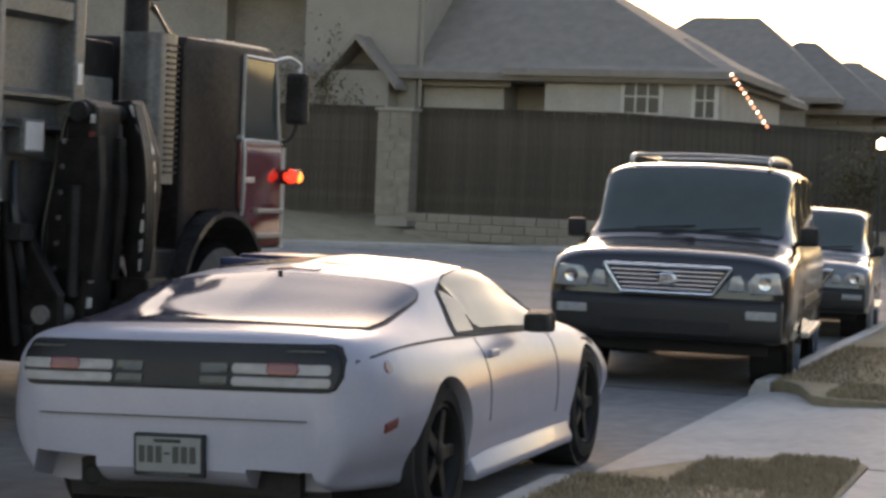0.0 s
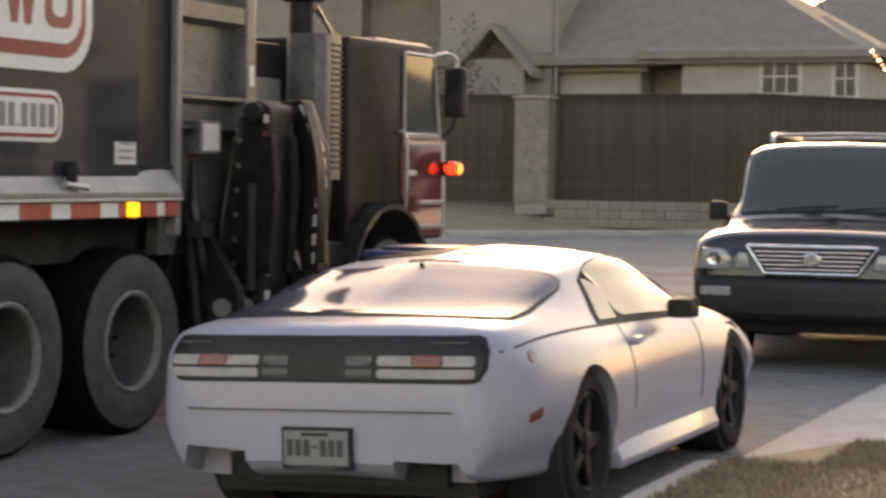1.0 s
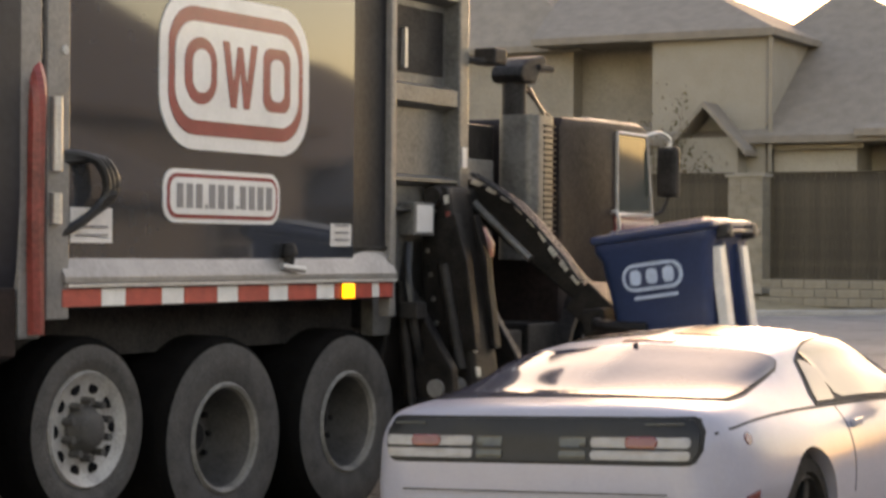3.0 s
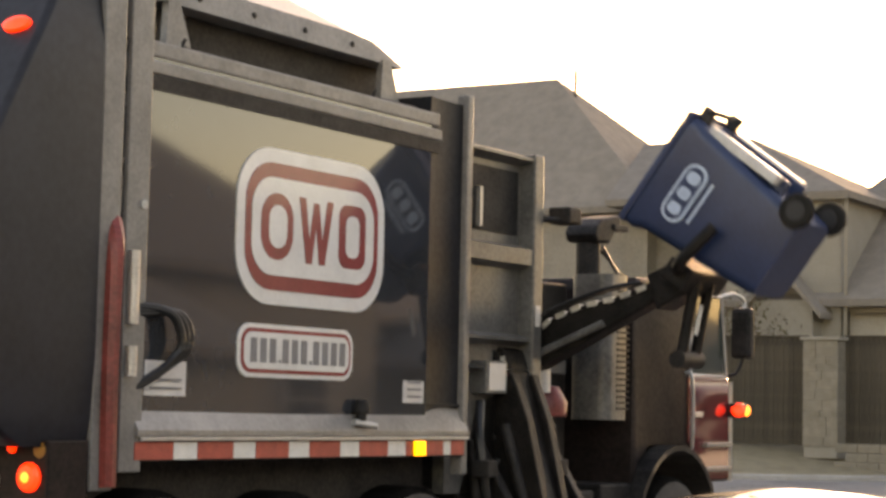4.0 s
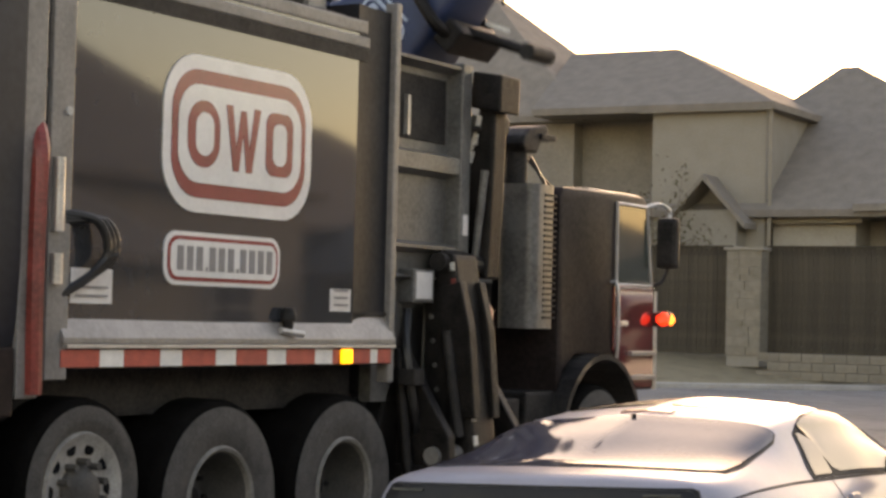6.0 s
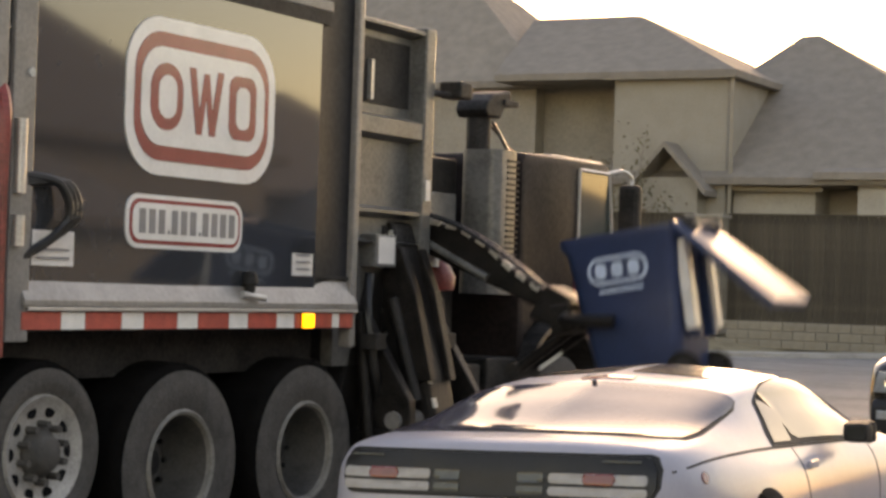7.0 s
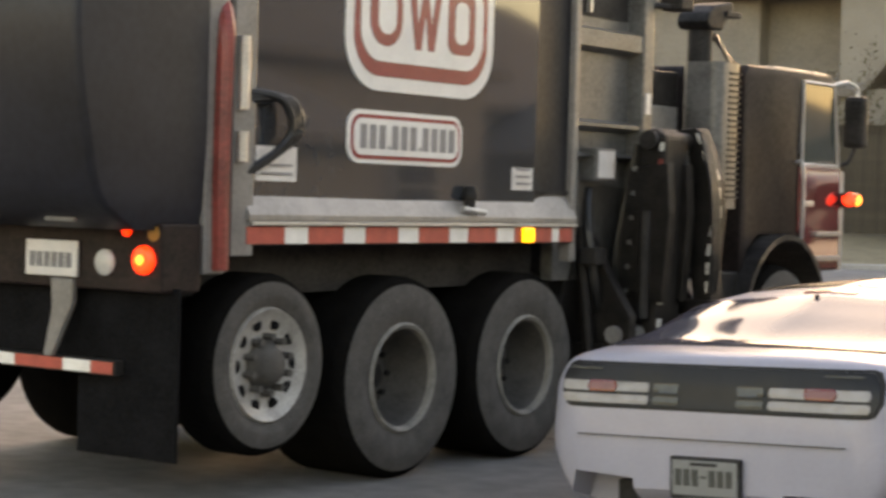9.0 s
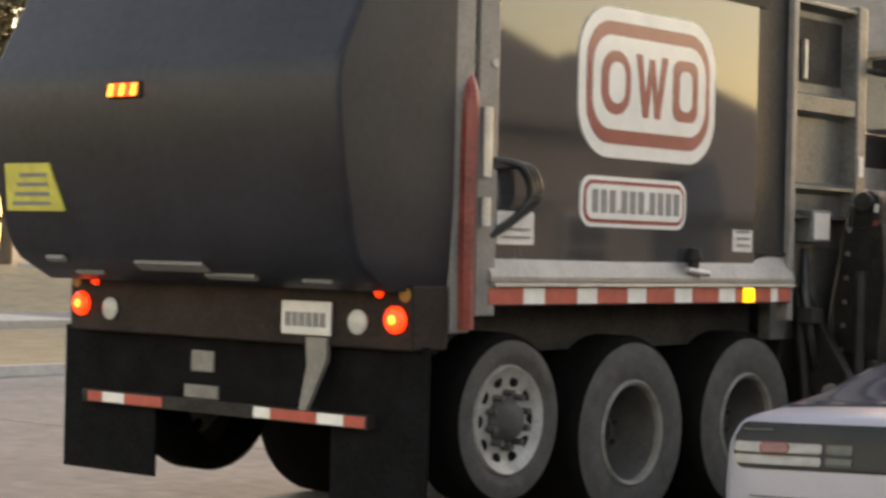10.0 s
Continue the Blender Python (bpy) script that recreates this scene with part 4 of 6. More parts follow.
tp("red_canister", lathe([(0.001, 0), (0.14, 0.01), (0.15, 0.1), (0.09, 0.2), (0.001, 0.21)], Matrix.Translation((1.0, 3.98, 1.46)), 18), red_paint, "red canister cover", smooth=True)
cabin = tp("cab", prism([(5.0, 1.0), (5.0, 2.38), (5.06, 2.45), (6.42, 2.46), (6.53, 2.40), (6.64, 1.85), (6.66, 1.0), (6.05, 1.0), (5.98, 1.16), (5.82, 1.27), (5.3, 1.27), (5.12, 1.16), (5.05, 1.0)], "x", -1.12, 1.12, 0.03), cab_black, "black cab-over truck cab", smooth=True)
# pale cap over the black cab: sunlight on the roof edge, put in as colour
tp("roof_cap", prism([(5.5, 2.40), (5.55, 2.475), (6.42, 2.475), (6.54, 2.405), (6.54, 2.385)], "x", -1.08, 1.08, 0.012), ledge_paint, "cab roof edge with sunlight painted in as a pale colour")
for sx in (1, -1):
    f = lambda a, c: (sx * a, sx * c)
    door = tp("door", prism([(5.90, 1.30), (5.90, 1.77), (6.60, 1.77), (6.62, 1.02), (6.12, 1.02), (6.06, 1.18)], "x", sx * 1.115, sx * 1.135, 0.004), maroon, "maroon glossy door panel")
    tp("door_window", prism([(5.95, 1.80), (5.95, 2.37), (6.44, 2.37), (6.53, 1.80)], "x", sx * 1.118, sx * 1.13), cab_glass, "dark door window", parent=door)
    for a, c in (((5.93, 1.79), (5.93, 2.39)), ((5.93, 2.385), (6.46, 2.385)), ((6.46, 2.385), (6.56, 1.79)), ((5.93, 1.785), (6.56, 1.785))):
        tp("window_frame", rod((sx * 1.13, *a), (sx * 1.13, *c), 0.014, 6), bright, parent=door)
    tp("door_handle", box(*f(1.135, 1.16), 5.96, 6.1, 1.48, 1.52, 0.006), bright, parent=door)
    for z in (1.28, 1.10):
        tp("door_step", box(*f(1.12, 1.17), 6.15, 6.6, z - 0.02, z + 0.015, 0.006), ledge_paint, parent=door)
    tp("grab_handle", tube([(sx * 1.12, 5.86, 1.2), (sx * 1.18, 5.86, 1.25), (sx * 1.18, 5.86, 1.75), (sx * 1.12, 5.86, 1.8)], 0.014, 6), bright)
    tp("corner_pillar", rod((sx * 1.13, 6.655, 1.0), (sx * 1.13, 6.64, 1.75), 0.02, 8), bright)
    mir = tp("mirror", box(*f(1.10, 1.27), 6.70, 6.80, 1.93, 2.32, 0.035), frame_paint, "dark side mirror on a bent arm")
    tp("mirror_arm", tube([(sx * 1.1, 6.45, 2.38), (sx * 1.16, 6.62, 2.42), (sx * 1.19, 6.75, 2.38), (sx * 1.19, 6.75, 2.3)], 0.016, 6), bright, parent=mir)
    tp("mirror_arm", tube([(sx * 1.1, 6.58, 1.8), (sx * 1.16, 6.68, 1.82), (sx * 1.19, 6.75, 1.95)], 0.014, 6), frame_paint, parent=mir)
    lampb = tp("turn_lamp_housing", box(*f(1.12, 1.2), 6.60, 6.86, 1.48, 1.59, 0.02), frame_paint)
    for y, m in ((6.635, red_lit), (6.80, amber_lit)):
        tp("turn_lamp", lathe([(0.055, 0), (0.055, 0.02), (0.035, 0.035), (0.001, 0.038)], Matrix.Translation((sx * 1.2 - (0.03 if y > 6.7 else 0), y, 1.535)) @ pose(0, 0, 0, 62, 0, 38 * sx), 16), orange_lit if y > 6.7 else red_lit, "lit amber turn lamp", parent=lampb, smooth=True)
    # front mudguard
    g = bmesh.new()
    for k in range(13):
        a0, a1 = radians(10 + 160 * k / 13), radians(10 + 160 * (k + 1) / 13)
        g = prism([(5.55 + r * math.cos(a), 0.60 + r * math.sin(a)) for a, r in ((a0, 0.64), (a1, 0.64), (a1, 0.68), (a0, 0.68))], "x", sx * 0.85, sx * 1.235, bm=g)
    bmesh.ops.remove_doubles(g, verts=g.verts, dist=1e-4)
    tp("mudguard", g, frame_paint, "dark curved front mudguard", smooth=True)
tp("windscreen", prism([(6.60, 1.86), (6.53, 2.38), (6.545, 2.385), (6.615, 1.86)], "x", -1.0, 1.0), cab_glass)

# ---- the loading arm: a mast on the truck and two links that move ----
stripe_w = mat("worn_white_stripe", (0.62, 0.60, 0.55), 0.45, vary=0.2, scale=12)
SHOULDER, L1, L2, ARM_Y = (1.32, 0.68), 1.18, 1.25, 3.42
tp("mast", prism([(2.64, 0.42), (4.02, 0.42), (3.96, 0.95), (3.80, 1.38), (3.55, 1.58), (3.15, 1.60), (2.98, 1.48), (2.80, 0.95)], "x", 0.93, 1.06, 0.02), arm_paint, "black steel arm mast")
for y in (2.98, 3.86):
    tp("mast_cheek", prism([(0.95, 0.42), (1.44, 0.42), (1.42, 0.80), (1.26, 1.05), (1.08, 1.34), (0.97, 1.2)], "y", y, y + 0.08, 0.012), arm_paint)
tp("mast_foot", box(0.9, 1.28, 2.95, 3.95, 0.40, 0.62, 0.02), arm_paint)
tp("slide_rail", box(1.2, 1.25, 3.30, 3.34, 0.6, 1.35, 0.008), frame_paint)
tp("slide_rail", box(1.2, 1.25, 3.50, 3.53, 0.6, 1.42, 0.008), hopper_paint)
tp("pivot_pin", rod((1.32, 2.95, 0.68), (1.32, 4.0, 0.68), 0.055), grey_post)
upper = tp("upper_arm", prism([(-0.12, -0.12), (0.35, -0.13), (0.9, -0.11), (1.22, -0.09), (1.26, 0.0), (1.22, 0.09), (0.9, 0.10), (0.3, 0.12), (-0.12, 0.12)], "y", -0.17, 0.13, 0.03), arm_paint, "black steel upper arm with worn striped edge")
for k in range(6):
    tp("stripe", box(0.62 + 0.1 * k, 0.67 + 0.1 * k, -0.1745, -0.1705, -0.09, -0.06), stripe_w if k % 2 else red_paint, parent=upper)
tp("ram", rod((0.1, -0.21, -0.05), (0.75, -0.21, -0.02), 0.035), frame_paint, parent=upper, smooth=True)
fore = tp("forearm", prism([(-0.09, -0.08), (0.4, -0.075), (1.13, -0.05), (1.17, 0.05), (0.75, 0.085), (0.48, 0.15), (0.26, 0.165), (0.05, 0.12), (-0.09, 0.08)], "y", -0.085, 0.085, 0.02), arm_paint, "black steel forearm with worn white edge")
edge = [(-0.06, 0.10), (0.05, 0.135), (0.26, 0.18), (0.48, 0.165), (0.72, 0.10), (1.0, 0.065)]
ex_, ez_ = [p[0] for p in edge], [p[1] for p in edge]
for k in range(9):
    a0, a1 = -0.05 + 0.116 * k, 0.02 + 0.116 * k
    z0, z1 = (float(np.interp(v, ex_, ez_)) for v in (a0, a1))
    tp("stripe", prism([(a0, z0 - 0.035), (a1, z1 - 0.035), (a1, z1), (a0, z0)], "y", -0.090, -0.02, 0.003), stripe_w, "worn white stripe", parent=fore)
tp("ram", rod((0.0, -0.115, 0.0), (0.6, -0.115, -0.03), 0.025), hopper_paint, parent=fore, smooth=True)
for k, (y0, y1) in enumerate(((-0.16, -0.13), (0.09, 0.12))):
    tp("side_plate", prism([(0.2, -0.16), (0.75, -0.17), (1.05, -0.13), (1.0, 0.13), (0.55, 0.16), (0.25, 0.14)], "y", y0 - 0.03, y1 + 0.02, 0.01), arm_paint, parent=upper)
    tp("gusset", prism([(-0.1, 0.1), (0.3, 0.13), (0.12, 0.24), (-0.04, 0.2)], "y", y0, y1, 0.008), arm_paint, parent=upper)
for k in range(3):
    tp("arm_hose", tube([(0.0, -0.16 + 0.05 * k, 0.13), (0.4, -0.18 + 0.05 * k, 0.19), (0.8, -0.16 + 0.05 * k, 0.16), (1.15, -0.14 + 0.05 * k, 0.12)], 0.014, 6), hose_rubber, parent=upper, smooth=True)
    tp("arm_hose", tube([(-0.05, -0.15 + 0.04 * k, 0.14), (0.3, -0.17 + 0.04 * k, 0.19), (0.7, -0.16 + 0.04 * k, 0.15), (0.95, -0.12 + 0.04 * k, 0.08)], 0.013, 6), hose_rubber, parent=fore, smooth=True)
tp("elbow_pin", rod((1.18, -0.22, 0.0), (1.18, 0.46, 0.0), 0.06, 14), frame_paint, parent=upper)
for k in range(7):
    tp("bolt", rod((0.1 + 0.15 * k, -0.20, 0.09), (0.1 + 0.15 * k, -0.17, 0.09), 0.016, 6), hopper_paint, parent=upper)
    tp("worn_edge", box(0.04 + 0.15 * k, 0.10 + 0.15 * k, -0.172, -0.12, -0.136, -0.128), stripe_w, parent=upper)
tp("end_plate", prism([(0.97, -0.12), (1.21, -0.11), (1.23, 0.10), (1.0, 0.11)], "y", -0.13, 0.13, 0.015), arm_paint, parent=fore)
for y0 in (2.90, 3.78):
    tp("mast_tube", rod((1.2, y0, 0.5), (1.1, y0, 1.32), 0.035), arm_paint, smooth=True)
    tp("mast_clip", box(1.14, 1.26, y0 - 0.06, y0 + 0.06, 1.1, 1.2, 0.01), frame_paint)
tp("hose_loom", tube([(1.1, 3.0, 1.55), (1.16, 2.9, 1.3), (1.2, 2.95, 0.9), (1.1, 3.2, 0.6)], 0.03), hose_rubber, smooth=True)
tp("valve_block", box(0.95, 1.14, 3.62, 3.9, 1.15, 1.42, 0.015), frame_paint)
tp("battery_box", box(0.6, 1.1, 4.05, 4.5, 0.6, 0.98, 0.02), frame_paint, "dark battery box")
grip = tp("gripper", box(-0.10, 0.05, -0.28, 0.28, -0.09, 0.09, 0.02), arm_paint, "black steel gripper with two curved claws")
for sy in (1, -1):
    tp("claw", tube([(0.0, sy * 0.27, 0.0), (0.06, sy * 0.37, -0.02), (0.22, sy * 0.38, -0.05), (0.36, sy * 0.36, -0.07)], 0.04), arm_paint, parent=grip, smooth=True)

for sy in (-0.10, 0.10):
    tp("link", rod((0.0, sy, -0.05), (-0.46, sy, -0.27), 0.035, 10), arm_paint, parent=grip, smooth=True)
tp("link_end", rod((-0.46, -0.15, -0.27), (-0.46, 0.15, -0.27), 0.055, 12), frame_paint, parent=grip, smooth=True)
tp("link_edge", box(-0.30, -0.12, -0.142, -0.136, -0.012, 0.012, m=Matrix.Translation((0, 0, -0.15)) @ pose(0, 0, 0, 0, -25, 0)), stripe_w, parent=grip)

# ---- the wheeled bin ----
bin_blue = mat("navy_blue_plastic", (0.018, 0.036, 0.092), 0.38, vary=0.12, scale=5, bump=0.05, bscale=80)
bin_black = mat("black_plastic", (0.015, 0.015, 0.017), 0.5, vary=0.15)
print_blue = mat("pale_blue_print", (0.42, 0.52, 0.66), 0.5, vary=0.1)
BIN_K = 0.97
BIN_H = 1.05 * BIN_K
wheelie = thing("wheeled_bin", "navy blue plastic wheeled refuse bin with a hinged lid", "bin", pose(0, 0, 0))
wheelie.scale = (BIN_K,) * 3
bb = bmesh.new()
rings = []
for z, dx, dy in ((0.05, 0.27, 0.24), (0.08, 0.285, 0.25), (0.5, 0.33, 0.285), (0.9, 0.37, 0.31), (0.95, 0.40, 0.33), (1.0, 0.40, 0.33)):
    o = rounded(2 * dx, 2 * dy, 0.07, 4)
    rings.append([bb.verts.new((x, y, z)) for x, y in o])
for z, dx, dy in ((1.0, 0.375, 0.305), (0.5, 0.31, 0.265), (0.1, 0.27, 0.23)):
    o = rounded(2 * dx, 2 * dy, 0.06, 4)
    rings.append([bb.verts.new((x, y, z)) for x, y in o])
for p, q in zip(rings, rings[1:]):
    for i in range(len(p)):
        j = (i + 1) % len(p)
        bb.faces.new((p[i], p[j], q[j], q[i]))
bb.faces.new(rings[0])
bb.faces.new(rings[-1])
part("body", bb, bin_blue, wheelie, "navy blue plastic tub", smooth=True)
lid = part("lid", box(-0.80, 0.02, -0.335, 0.335, 0.0, 0.055, 0.02), bin_blue, wheelie, "hinged navy blue lid")
part("lid_rib", box(-0.72, -0.08, -0.22, 0.22, 0.055, 0.08, 0.012), bin_blue, lid)
LID_AT = (0.40, 0, 1.005)
lid.matrix_basis = pose(*LID_AT)
part("handle_bar", rod((0.47, -0.27, 0.98), (0.47, 0.27, 0.98), 0.018), bin_black, wheelie)
for sy in (1, -1):
    part("hinge", box(0.38, 0.49, sy * 0.2 - 0.03, sy * 0.2 + 0.03, 0.94, 1.03, 0.012), bin_black, wheelie)
    wl = part("bin_wheel", lathe([(0.03, -0.03), (0.10, -0.03), (0.11, -0.015), (0.11, 0.015), (0.10, 0.03), (0.03, 0.03)], Matrix.Translation((0.31, sy * 0.27, 0.11)) @ pose(0, 0, 0, 90), 24), rubber, wheelie, smooth=True)
    part("hub", lathe([(0.06, -0.034), (0.06, 0.034)], Matrix.Translation((0.31, sy * 0.27, 0.11)) @ pose(0, 0, 0, 90), 14), bin_black, wl)
    part("back_rib", box(0.31, 0.40, sy * 0.12 - 0.02, sy * 0.12 + 0.02, 0.3, 0.92, 0.008), bin_blue, wheelie)
    part("back_band", box(0.345, 0.41, sy * 0.19 - 0.05, sy * 0.19 + 0.05, 0.35, 0.9, 0.01), extinguisher, wheelie, "pale worn band on the back")
    b = prism(rounded(0.40, 0.17, 0.08, 6, cx=-0.02, cy=0.77), "y", sy * 0.292, sy * 0.316)
    lg = part("print_ring", b, print_blue, wheelie, "pale blue printed oval emblem")
    part("print_field", prism(rounded(0.36, 0.13, 0.06, 6, cx=-0.02, cy=0.77), "y", sy * 0.3145, sy * 0.318), bin_blue, lg)
    for k in range(3):
        part("print_bar", prism(rounded(0.075, 0.095, 0.03, 4, cx=-0.13 + 0.11 * k, cy=0.77), "y", sy * 0.3175, sy * 0.320), print_blue, lg)
    part("print_line", box(-0.16, 0.13, sy * 0.298, sy * 0.305, 0.635, 0.655), print_blue, lg)

# ---- parked cars ----
white_paint = mat("white_car_paint", (0.33, 0.33, 0.385), 0.32, vary=0.03, coat=0.2, spec=0.3)
black_trim = mat("black_trim", (0.024, 0.024, 0.024), 0.65, vary=0.1, spec=0.25)
car_glass = mat("tinted_car_glass", (0.075, 0.071, 0.090), 0.06, vary=0.06, spec=0.2)
roof_glass = mat("dark_roof_glass", (0.02, 0.017, 0.015), 0.2, vary=0.05, spec=0.10)
side_glass = mat("tinted_side_glass", (0.035, 0.034, 0.030), 0.05, vary=0.05, spec=0.25)
tail_dark = mat("smoked_tail_panel", (0.012, 0.012, 0.013), 0.35, vary=0.1, spec=0.3)
lens_white = mat("pale_reverse_lens", (0.30, 0.29, 0.29), 0.25, vary=0.08, scale=20)
lens_red = mat("dark_red_lens", (0.16, 0.022, 0.02), 0.2, vary=0.1, scale=20, coat=0.5)
lens_grey = mat("smoked_grey_lens", (0.06, 0.065, 0.06), 0.25, vary=0.1, scale=20)
alloy_dark = mat("dark_alloy", (0.012, 0.012, 0.012), 0.6, metal=0.0, vary=0.1, spec=0.2)
alloy_grey = mat("silver_alloy", (0.45, 0.44, 0.42), 0.35, metal=0.7, vary=0.1)
chrome = mat("chrome", (0.6, 0.6, 0.6), 0.15, metal=1.0, vary=0.05)
suv_paint = mat("black_green_car_paint", (0.012, 0.013, 0.014), 0.2, vary=0.12, coat=0.35)
suv_lower = mat("dark_grey_cladding", (0.012, 0.012, 0.012), 0.55, vary=0.15)
head_glass = mat("headlamp_glass", (0.32, 0.33, 0.33), 0.12, vary=0.15, scale=25, coat=1.0)
plate_pale = mat("pale_plate", (0.20, 0.21, 0.21), 0.4, vary=0.06, scale=15)


def car_wheel(parent, x, y, r, w, rim_r, side, alloy, spokes):
    """A road wheel with its tyre, rim and spokes; its outer face at x."""
    m = pose(x, y, r, 0, 0, 0 if side == 1 else 180)
    wheel = new("wheel")
    wheel.parent = parent
    wheel.matrix_basis = m
    t = part("tyre", lathe([(rim_r, -w), (r - 0.03, -w), (r, -w + 0.04), (r, -0.04), (r - 0.03, -0.005), (rim_r + 0.01, 0.0), (rim_r, -0.02)], pose(0, 0, 0, 0, 90, 0), 40, caps=False), rubber, wheel, smooth=True)
    part("rim", lathe([(rim_r, -0.02), (rim_r - 0.015, -0.01), (rim_r - 0.03, -0.03), (rim_r - 0.04, -0.12), (0.05, -0.14), (0.001, -0.14)], pose(0, 0, 0, 0, 90, 0), 36, caps=False), alloy, wheel, smooth=True)
    for k in range(spokes):
        a = 2 * math.pi * k / spokes
        part("spoke", prism([(0.03, -0.035), (rim_r - 0.01, -0.025), (rim_r - 0.01, 0.025), (0.03, 0.035)], "x", -0.06, -0.025, 0.006, m=Matrix.Rotation(a, 4, "X")), alloy, wheel)
    part("hub_cap", lathe([(0.055, -0.05), (0.055, -0.02), (0.03, -0.01), (0.001, -0.01)], pose(0, 0, 0, 0, 90, 0), 16), alloy, wheel)


# ---- the white coupe ----
coupe = thing("sports_coupe", "white two-door sports coupe parked beside the kerb", "car", pose(0.52, 0, 0, 0, -2.3, 0) @ Matrix.Translation((-0.5, 0, 0.0)))
Z = Shell([
    (0.00, (0, 0.34), (0.48, 0.33), (0.57, 0.36), (0.62, 0.46), (0.61, 0.57), (0.58, 0.625), (0.50, 0.65), (0.30, 0.655), (0, 0.66)),
    (0.04, (0, 0.30), (0.58, 0.29), (0.67, 0.33), (0.72, 0.46), (0.71, 0.62), (0.69, 0.73), (0.58, 0.81), (0.35, 0.83), (0, 0.84)),
    (0.10, (0, 0.27), (0.58, 0.26), (0.69, 0.32), (0.775, 0.46), (0.77, 0.66), (0.745, 0.78), (0.65, 0.86), (0.40, 0.885), (0, 0.89)),
    (0.22, (0, 0.25), (0.62, 0.24), (0.74, 0.32), (0.832, 0.48), (0.825, 0.68), (0.785, 0.80), (0.69, 0.875), (0.40, 0.90), (0, 0.905)),
    (0.45, (0, 0.22), (0.66, 0.22), (0.78, 0.32), (0.87, 0.52), (0.855, 0.70), (0.80, 0.82), (0.69, 0.895), (0.42, 0.915), (0, 0.92)),
    (0.93, (0, 0.20), (0.76, 0.20), (0.86, 0.33), (0.895, 0.54), (0.865, 0.71), (0.79, 0.825), (0.68, 0.945), (0.55, 1.01), (0, 1.045)),
    (1.25, (0, 0.20), (0.76, 0.20), (0.86, 0.33), (0.89, 0.54), (0.855, 0.71), (0.78, 0.82), (0.67, 0.985), (0.555, 1.075), (0, 1.12)),
    (1.70, (0, 0.19), (0.75, 0.19), (0.845, 0.33), (0.87, 0.54), (0.84, 0.70), (0.77, 0.81), (0.66, 1.0), (0.545, 1.11), (0, 1.162)),
    (2.10, (0, 0.19), (0.75, 0.19), (0.845, 0.33), (0.865, 0.54), (0.84, 0.69), (0.77, 0.80), (0.66, 0.985), (0.535, 1.105), (0, 1.162)),
    (2.40, (0, 0.19), (0.75, 0.19), (0.845, 0.33), (0.865, 0.54), (0.84, 0.685), (0.77, 0.79), (0.665, 0.945), (0.53, 1.06), (0, 1.125)),
    (2.75, (0, 0.19), (0.75, 0.19), (0.85, 0.33), (0.87, 0.54), (0.845, 0.68), (0.78, 0.78), (0.70, 0.86), (0.58, 0.925), (0, 0.995)),
    (3.05, (0, 0.19), (0.75, 0.19), (0.855, 0.33), (0.88, 0.53), (0.85, 0.67), (0.79, 0.76), (0.70, 0.81), (0.50, 0.85), (0, 0.88)),
    (3.38, (0, 0.20), (0.75, 0.20), (0.855, 0.33), (0.885, 0.52), (0.855, 0.645), (0.80, 0.725), (0.69, 0.77), (0.45, 0.80), (0, 0.815)),
    (3.85, (0, 0.22), (0.72, 0.22), (0.81, 0.33), (0.85, 0.46), (0.82, 0.57), (0.76, 0.64), (0.65, 0.69), (0.40, 0.72), (0, 0.73)),
    (4.15, (0, 0.26), (0.60, 0.26), (0.70, 0.34), (0.74, 0.42), (0.72, 0.50), (0.66, 0.56), (0.55, 0.61), (0.35, 0.64), (0, 0.66)),
    (4.30, (0, 0.34), (0.40, 0.34), (0.45, 0.38), (0.48, 0.43), (0.46, 0.48), (0.42, 0.51), (0.35, 0.53), (0.20, 0.54), (0, 0.55)),
])
cut = []
for y, r in ((0.93, 0.345), (3.38, 0.335)):
    for sx in (1, -1):
        cut.append(lathe([(r, -0.3), (r, 0.4)], Matrix.Translation((sx * 0.86, y, 0.335)) @ pose(0, 0, 0, 0, 90, 0), 40))
# two dark exhaust recesses under the bumper
for sx in (1, -1):
    cut.append(prism([(sx * 0.30, 0.1), (sx * 0.34, 0.34), (sx * 0.62, 0.345), (sx * 0.70, 0.1)], "y", -0.2, 0.22))
body = part("body", Z.skin(), white_paint, coupe, "white painted coupe body", smooth=True)
carve(body, cut)
for y in (0.93, 3.38):
    for sx in (1, -1):
        part("wheel_well", lathe([(0.36, -0.28), (0.36, -0.02), (0.345, -0.02), (0.345, -0.27)], Matrix.Translation((sx * 0.86 if sx == 1 else -0.56, y, 0.335)) @ pose(0, 0, 0, 0, 90, 0), 36, caps=False), black_trim, coupe)
        car_wheel(coupe, sx * 0.862, y, 0.322, 0.235, 0.225, sx, alloy_dark, 5)
part("floor_pan", box(-0.60, 0.60, 0.25, 4.0, 0.17, 0.25), black_trim, coupe)


TAIL_Y = {}


def tail_y(x, z):
    k = (round(abs(x), 3), round(z, 3))
    if k not in TAIL_Y:
        TAIL_Y[k] = Z.rear_y(*k)
    return TAIL_Y[k]


